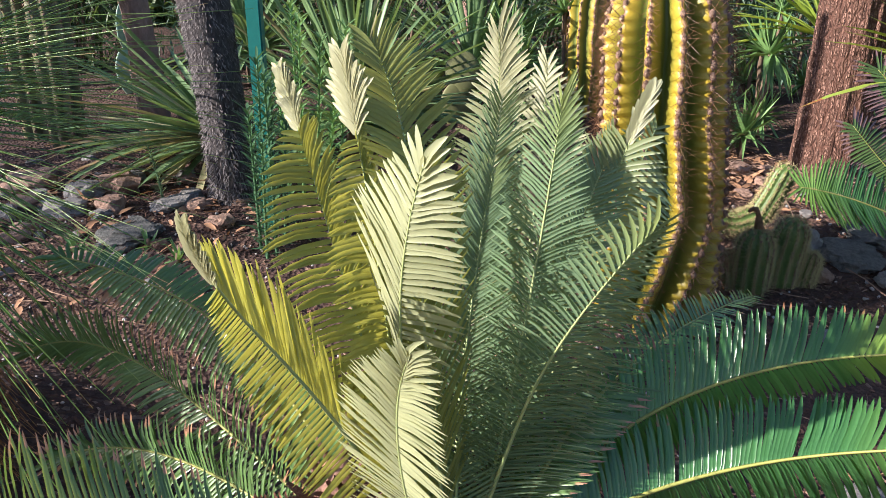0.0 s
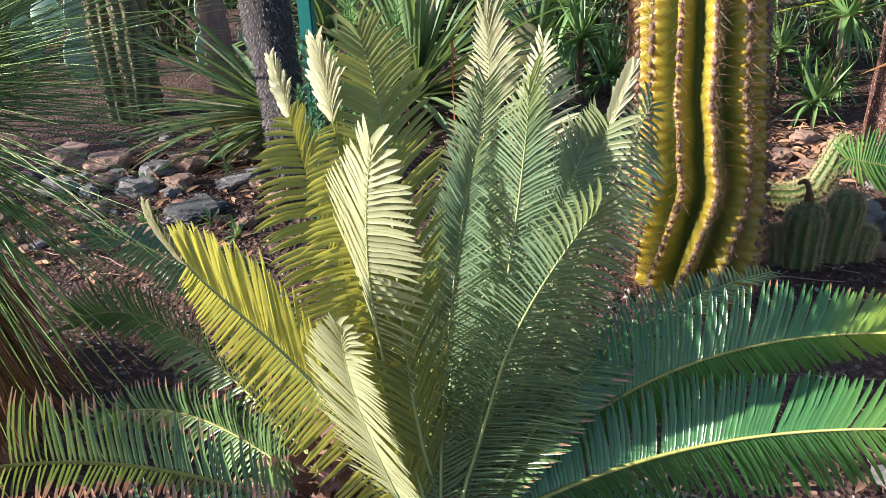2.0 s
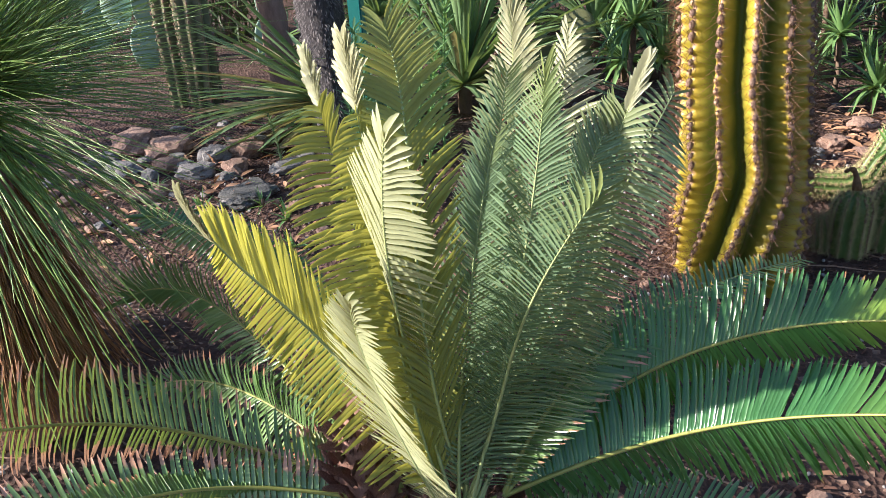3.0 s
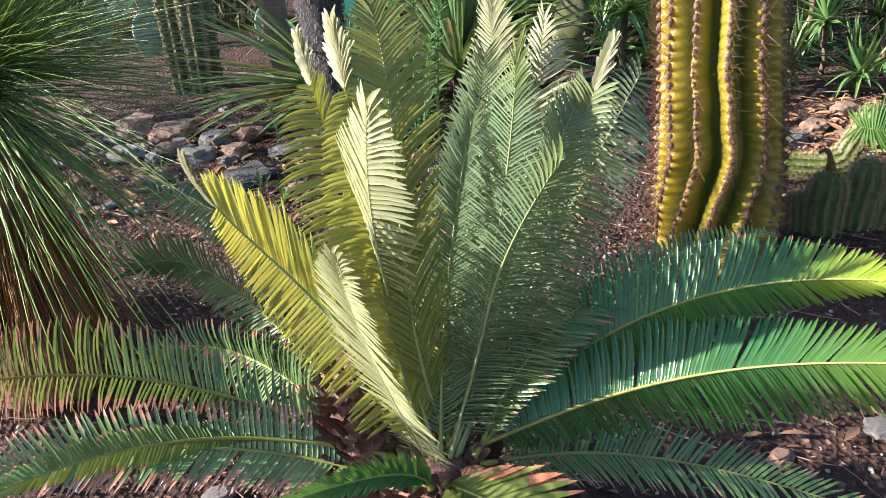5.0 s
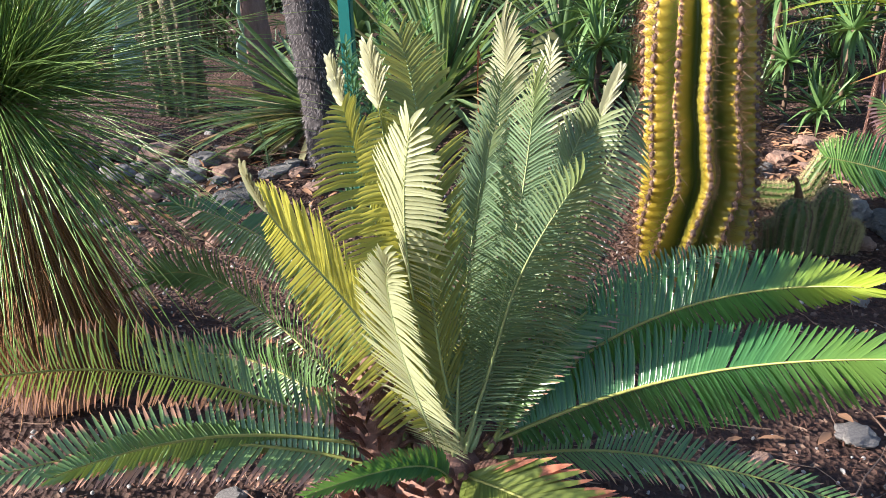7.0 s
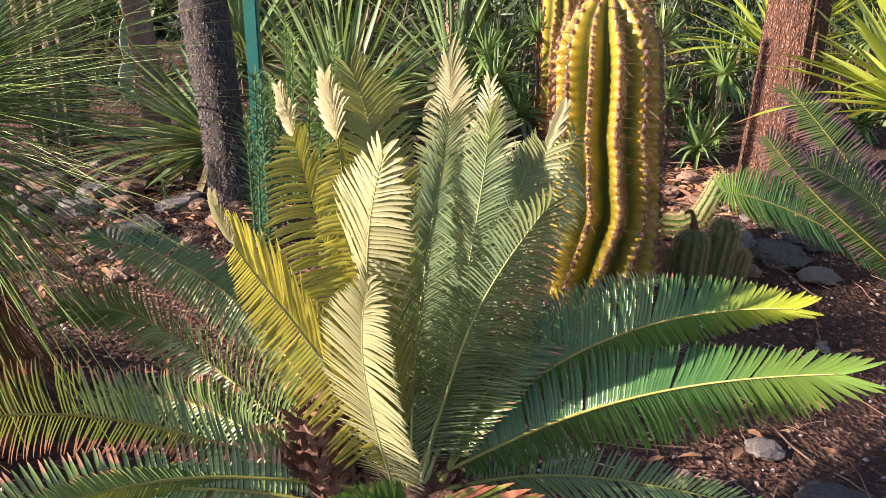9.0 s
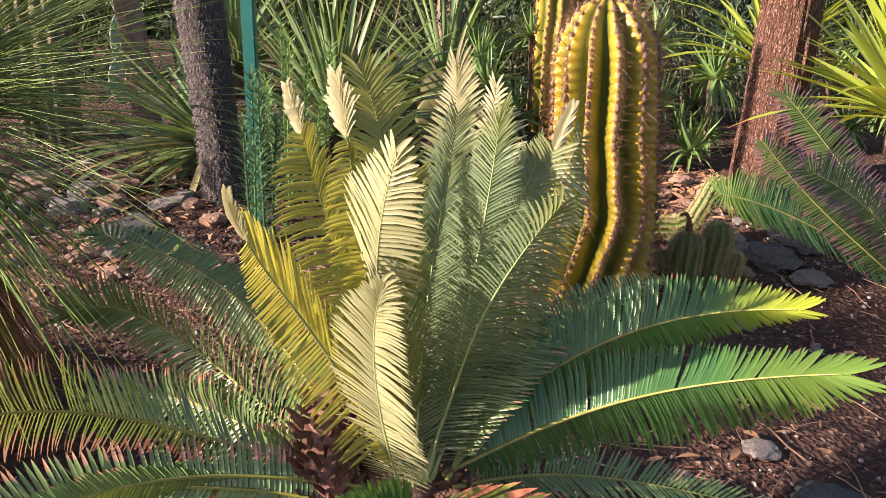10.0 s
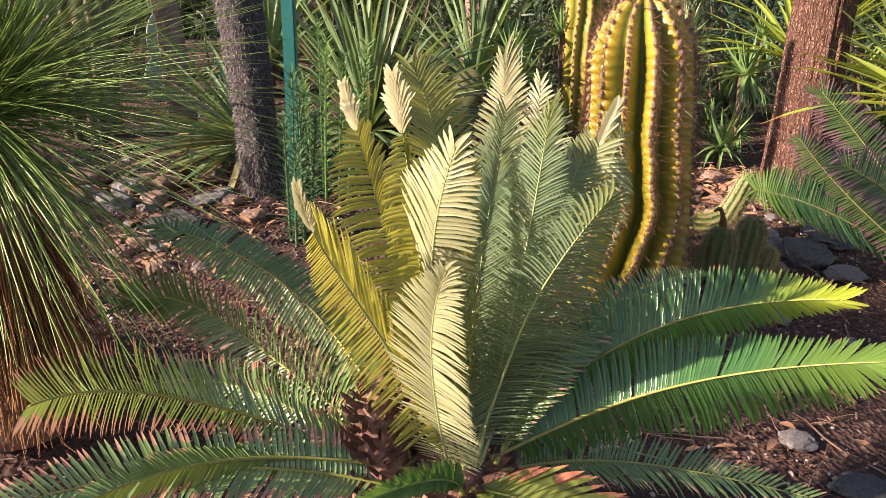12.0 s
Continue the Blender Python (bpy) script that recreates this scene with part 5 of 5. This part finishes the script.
# ---- shrubs behind ----
def shrub(place, size, leaves, leaf, material, label, shape=NARROW, stems=10, seed=0):
    r = np.random.default_rng(seed)
    root = thing("shrub", place, label, "shrub", "shrubs at the back")
    geo = Geo()
    wood = Geo()
    size = np.array(size, float)
    for i in range(stems):
        tip = np.array([r.uniform(-1, 1) * size[0], r.uniform(-0.6, 0.6) * size[1], size[2] * r.uniform(0.5, 1.0)])
        wood.add(*tube(bezier([(tip[0] * 0.5, tip[1] * 0.5, -0.1), (tip[0] * 0.6, tip[1] * 0.5, tip[2] * 0.4), tip * 0.9, tip], 7), np.linspace(0.02, 0.006, 7), 6))
        for q in (0.2, 0.4, 0.6, 0.8, 1.0):
            c = np.array([tip[0] * (0.5 + 0.5 * q), tip[1] * (0.5 + 0.5 * q), tip[2] * q])
            leaf_cloud(geo, c, size * 0.30, leaves // stems // 5, leaf, shape)
    part("branches", wood, STEM, root)["kind"] = "stuff"
    part("leaves", geo, material, root)["kind"] = "stuff"


for i, (x, y, w, h) in enumerate([(-6.2, 8.6, 1.3, 2.2), (-4.4, 9.0, 1.2, 2.2), (-2.6, 9.2, 1.2, 2.4), (-1.0, 8.8, 1.0, 2.0), (0.5, 9.2, 1.2, 2.4), (1.9, 8.9, 1.1, 2.2), (3.3, 8.6, 1.2, 2.3), (4.9, 8.2, 1.2, 2.4), (6.6, 8.0, 1.4, 2.6)]):
    shrub((x, y, height(x, y) - 0.05), (w, 0.8, h), 3200, 0.15, SHRUB if i % 2 else SHRUB_BLUE, "dense dark green shrub of narrow leaves", seed=20 + i, stems=14)
for i, (x, y, w, h) in enumerate([(-10, 13, 2.6, 5), (-6.2, 13.5, 2.4, 5), (-2.6, 14, 2.4, 5.2), (0.8, 14, 2.4, 5), (4.4, 13.5, 2.4, 5.2), (8.0, 13, 2.6, 5), (12, 12, 2.6, 5)]):
    shrub((x, y, height(x, y) - 0.05), (w, 1.2, h), 5000, 0.30, SHRUB, "tall dark hedge of dense foliage far behind", BROAD, stems=18, seed=40 + i)


# ---- stones, gravel, mulch and litter ----
def rock_mesh(seed, material, flat=0.6, detail=3):
    bm = bmesh.new()
    bmesh.ops.create_icosphere(bm, subdivisions=detail, radius=1.0)
    for v in bm.verts:
        n = v.co.normalized()
        q = n * 1.3 + Vector((seed * 3.7, seed, 0))
        k = 1 + 0.40 * noise.noise(q) + 0.20 * noise.noise(q * 2.7) + 0.09 * noise.noise(q * 6)
        v.co = Vector((n.x * k, n.y * k, max(-0.8, min(0.75, n.z * k)) * flat))
    me = bpy.data.meshes.new("rock")
    bm.to_mesh(me)
    bm.free()
    me.polygons.foreach_set("use_smooth", [False] * len(me.polygons))
    me.materials.append(material)
    return me


def build_rocks():
    grey = [rock_mesh(i, ROCK_GREY, 0.4 + 0.1 * (i % 3)) for i in range(5)]
    red = [rock_mesh(i + 9, ROCK_RED, 0.5 + 0.1 * (i % 3)) for i in range(5)]
    slab = [rock_mesh(i + 20, ROCK_DARK, 0.3, 4) for i in range(3)]
    big = [(-2.61, 4.62, 0.17, red), (-2.21, 4.5, 0.13, grey), (-2.03, 4.59, 0.14, red), (-1.70, 3.89, 0.19, slab), (-2.18, 4.18, 0.12, grey), (-2.93, 4.74, 0.2, red),
           (-2.45, 4.3, 0.10, red), (-1.95, 4.25, 0.10, red), (-1.6, 4.3, 0.12, grey), (-2.7, 4.2, 0.13, grey), (1.98, 3.70, 0.19, slab), (2.22, 3.9, 0.18, slab), (1.78, 3.85, 0.13, grey), (2.1, 3.45, 0.1, grey), (1.75, 3.5, 0.07, red),
           (1.34, 2.10, 0.075, grey), (1.87, 5.1, 0.10, red), (1.62, 4.75, 0.09, red), (2.09, 5.1, 0.08, red), (1.45, 4.5, 0.10, grey), (1.75, 4.6, 0.06, red), (1.95, 4.85, 0.06, red), (1.5, 1.85, 0.12, slab)]
    for i, (x, y, s, kind) in enumerate(big):
        me = kind[i % len(kind)]
        ob = new("rock", me)
        ob.matrix_world = Matrix.Translation((x, y, height(x, y) + s * (0.05 if kind is slab else 0.22))) @ Matrix.Rotation(i * 1.7, 4, "Z") @ Matrix.Diagonal((s, s * 0.8, s, 1))
        text = {id(grey): "rough grey garden rock on the mulch", id(red): "pinkish-brown garden rock on the mulch", id(slab): "flat dark grey stone slab on the soil"}[id(kind)]
        tagged(ob, text, "rock", "garden rocks")
    r = np.random.default_rng(11)
    n = 0
    while n < 150:
        x, y = (r.uniform(-3.2, -1.1), r.uniform(3.2, 5.2)) if n < 60 else (r.uniform(-3.4, 2.8), r.uniform(0.9, 5.8))
        if (abs(x) < 0.35 and 1.0 < y < 1.9) or (x - 0.9) ** 2 + (y - 3.22) ** 2 < 0.1:
            continue
        s = r.uniform(0.02, 0.07) * (1.3 if y > 3.3 and x < -1 else 0.8)
        kind = (grey, red)[int(r.random() < 0.5)]
        ob = new("rock", kind[n % 5])
        ob.matrix_world = Matrix.Translation((x, y, height(x, y) + s * 0.2)) @ Matrix.Rotation(r.uniform(0, 6.3), 4, "Z") @ Matrix.Diagonal((s, s * r.uniform(0.6, 1), s, 1))
        tagged(ob, "small rough stone on the mulch", "rock", "small stones")
        n += 1


build_rocks()


def scatter(name, count, area, shape, material, size, label, flatness=0.3, seed=0, stretch=1.0):
    """Loose bits lying on the soil, in one mesh."""
    r = np.random.default_rng(seed)
    geo = Geo()
    v, f = shape
    v = np.asarray(v, float)
    for _ in range(count):
        x, y = r.uniform(area[0], area[1]), r.uniform(area[2], area[3])
        s = r.uniform(*size)
        e = Euler((r.normal(0, flatness), r.normal(0, flatness), r.uniform(0, 6.3))).to_matrix()
        p = (v * np.array([s * stretch * r.uniform(0.6, 1.3), s * r.uniform(0.6, 1.2), s])) @ np.array(e).T
        geo.add(p + [x, y, height(x, y) + 0.012 + 0.3 * s * r.random()], f)
    ob = part(name, geo, material, None, smooth=False)
    tagged(ob, label, "ground litter", kind="stuff")


def pebble_shape():
    v, f = tube([(0, 0, -0.35), (0.05, 0, -0.1), (0, 0.04, 0.2), (0, 0, 0.4)], [0.45, 0.62, 0.55, 0.22], 6)
    return v, f


CHIP_A = plain("bark_chip", (0.08, 0.04, 0.03), (0.17, 0.085, 0.06), 30, 0.9, 0.4)
CHIP_B = plain("pale_chip", (0.24, 0.15, 0.11), (0.38, 0.25, 0.18), 30, 0.9, 0.4)
PEBBLE = plain("pale_pebble", (0.26, 0.24, 0.24), (0.46, 0.42, 0.40), 30, 0.8, 0.3)
chip = ([(-1, -0.3, 0), (1, -0.35, 0.05), (0.9, 0.3, 0), (-0.9, 0.35, 0.04), (-0.8, -0.2, 0.2), (0.85, -0.2, 0.18), (0.7, 0.25, 0.2), (-0.75, 0.25, 0.16)],
        [(0, 3, 2, 1), (4, 5, 6, 7), (0, 1, 5, 4), (1, 2, 6, 5), (2, 3, 7, 6), (3, 0, 4, 7)])
scatter("bark_mulch", 15000, (-3.0, 2.6, 0.6, 4.6), chip, CHIP_A, (0.004, 0.016), "red-brown bark chips over the soil", 0.35, 1)
scatter("pale_mulch", 2600, (-3.0, 2.8, 0.6, 5.6), chip, CHIP_B, (0.004, 0.015), "pale bark chips over the soil", 0.35, 2)
scatter("gravel", 1800, (-3.0, 2.6, 0.6, 4.6), pebble_shape(), PEBBLE, (0.005, 0.018), "pale gravel scattered in the mulch", 0.4, 3)
twig = tube([(-1, 0, 0), (-0.3, 0.06, 0.02), (0.4, -0.03, 0.02), (1, 0.05, 0)], [0.02, 0.022, 0.018, 0.01], 5)
scatter("twigs", 700, (-3.0, 2.8, 0.8, 5.6), twig, CHIP_B, (0.05, 0.16), "dry twigs and needles lying on the soil", 0.12, 4)


def litter_leaves():
    """Dry fallen leaves, brighter on the bank by the stout tree."""
    r = np.random.default_rng(8)
    geo = Geo()
    for i in range(640):
        if i >= 420:
            x, y = r.uniform(-2.9, -1.1), r.uniform(3.2, 4.9)
        elif i < 260:
            x, y = r.normal(1.85, 0.35), r.normal(5.0, 0.35)
        else:
            x, y = r.uniform(-2.6, 2.2), r.uniform(1.0, 4.6)
        m = leaf_frame([x, y, height(x, y) + 0.015 + 0.02 * r.random()], [r.normal(), r.normal(), r.normal(0, 0.2)], [r.normal(0, 0.4), r.normal(0, 0.4), 1], r.uniform(0.05, 0.12))
        geo.add(lay(m, BROAD[0]), BROAD[1], BROAD[2], r.random())
    ob = part("leaf_litter", geo, LITTER)
    tagged(ob, "dry tan fallen leaves on the soil", "leaf litter", kind="stuff")


litter_leaves()
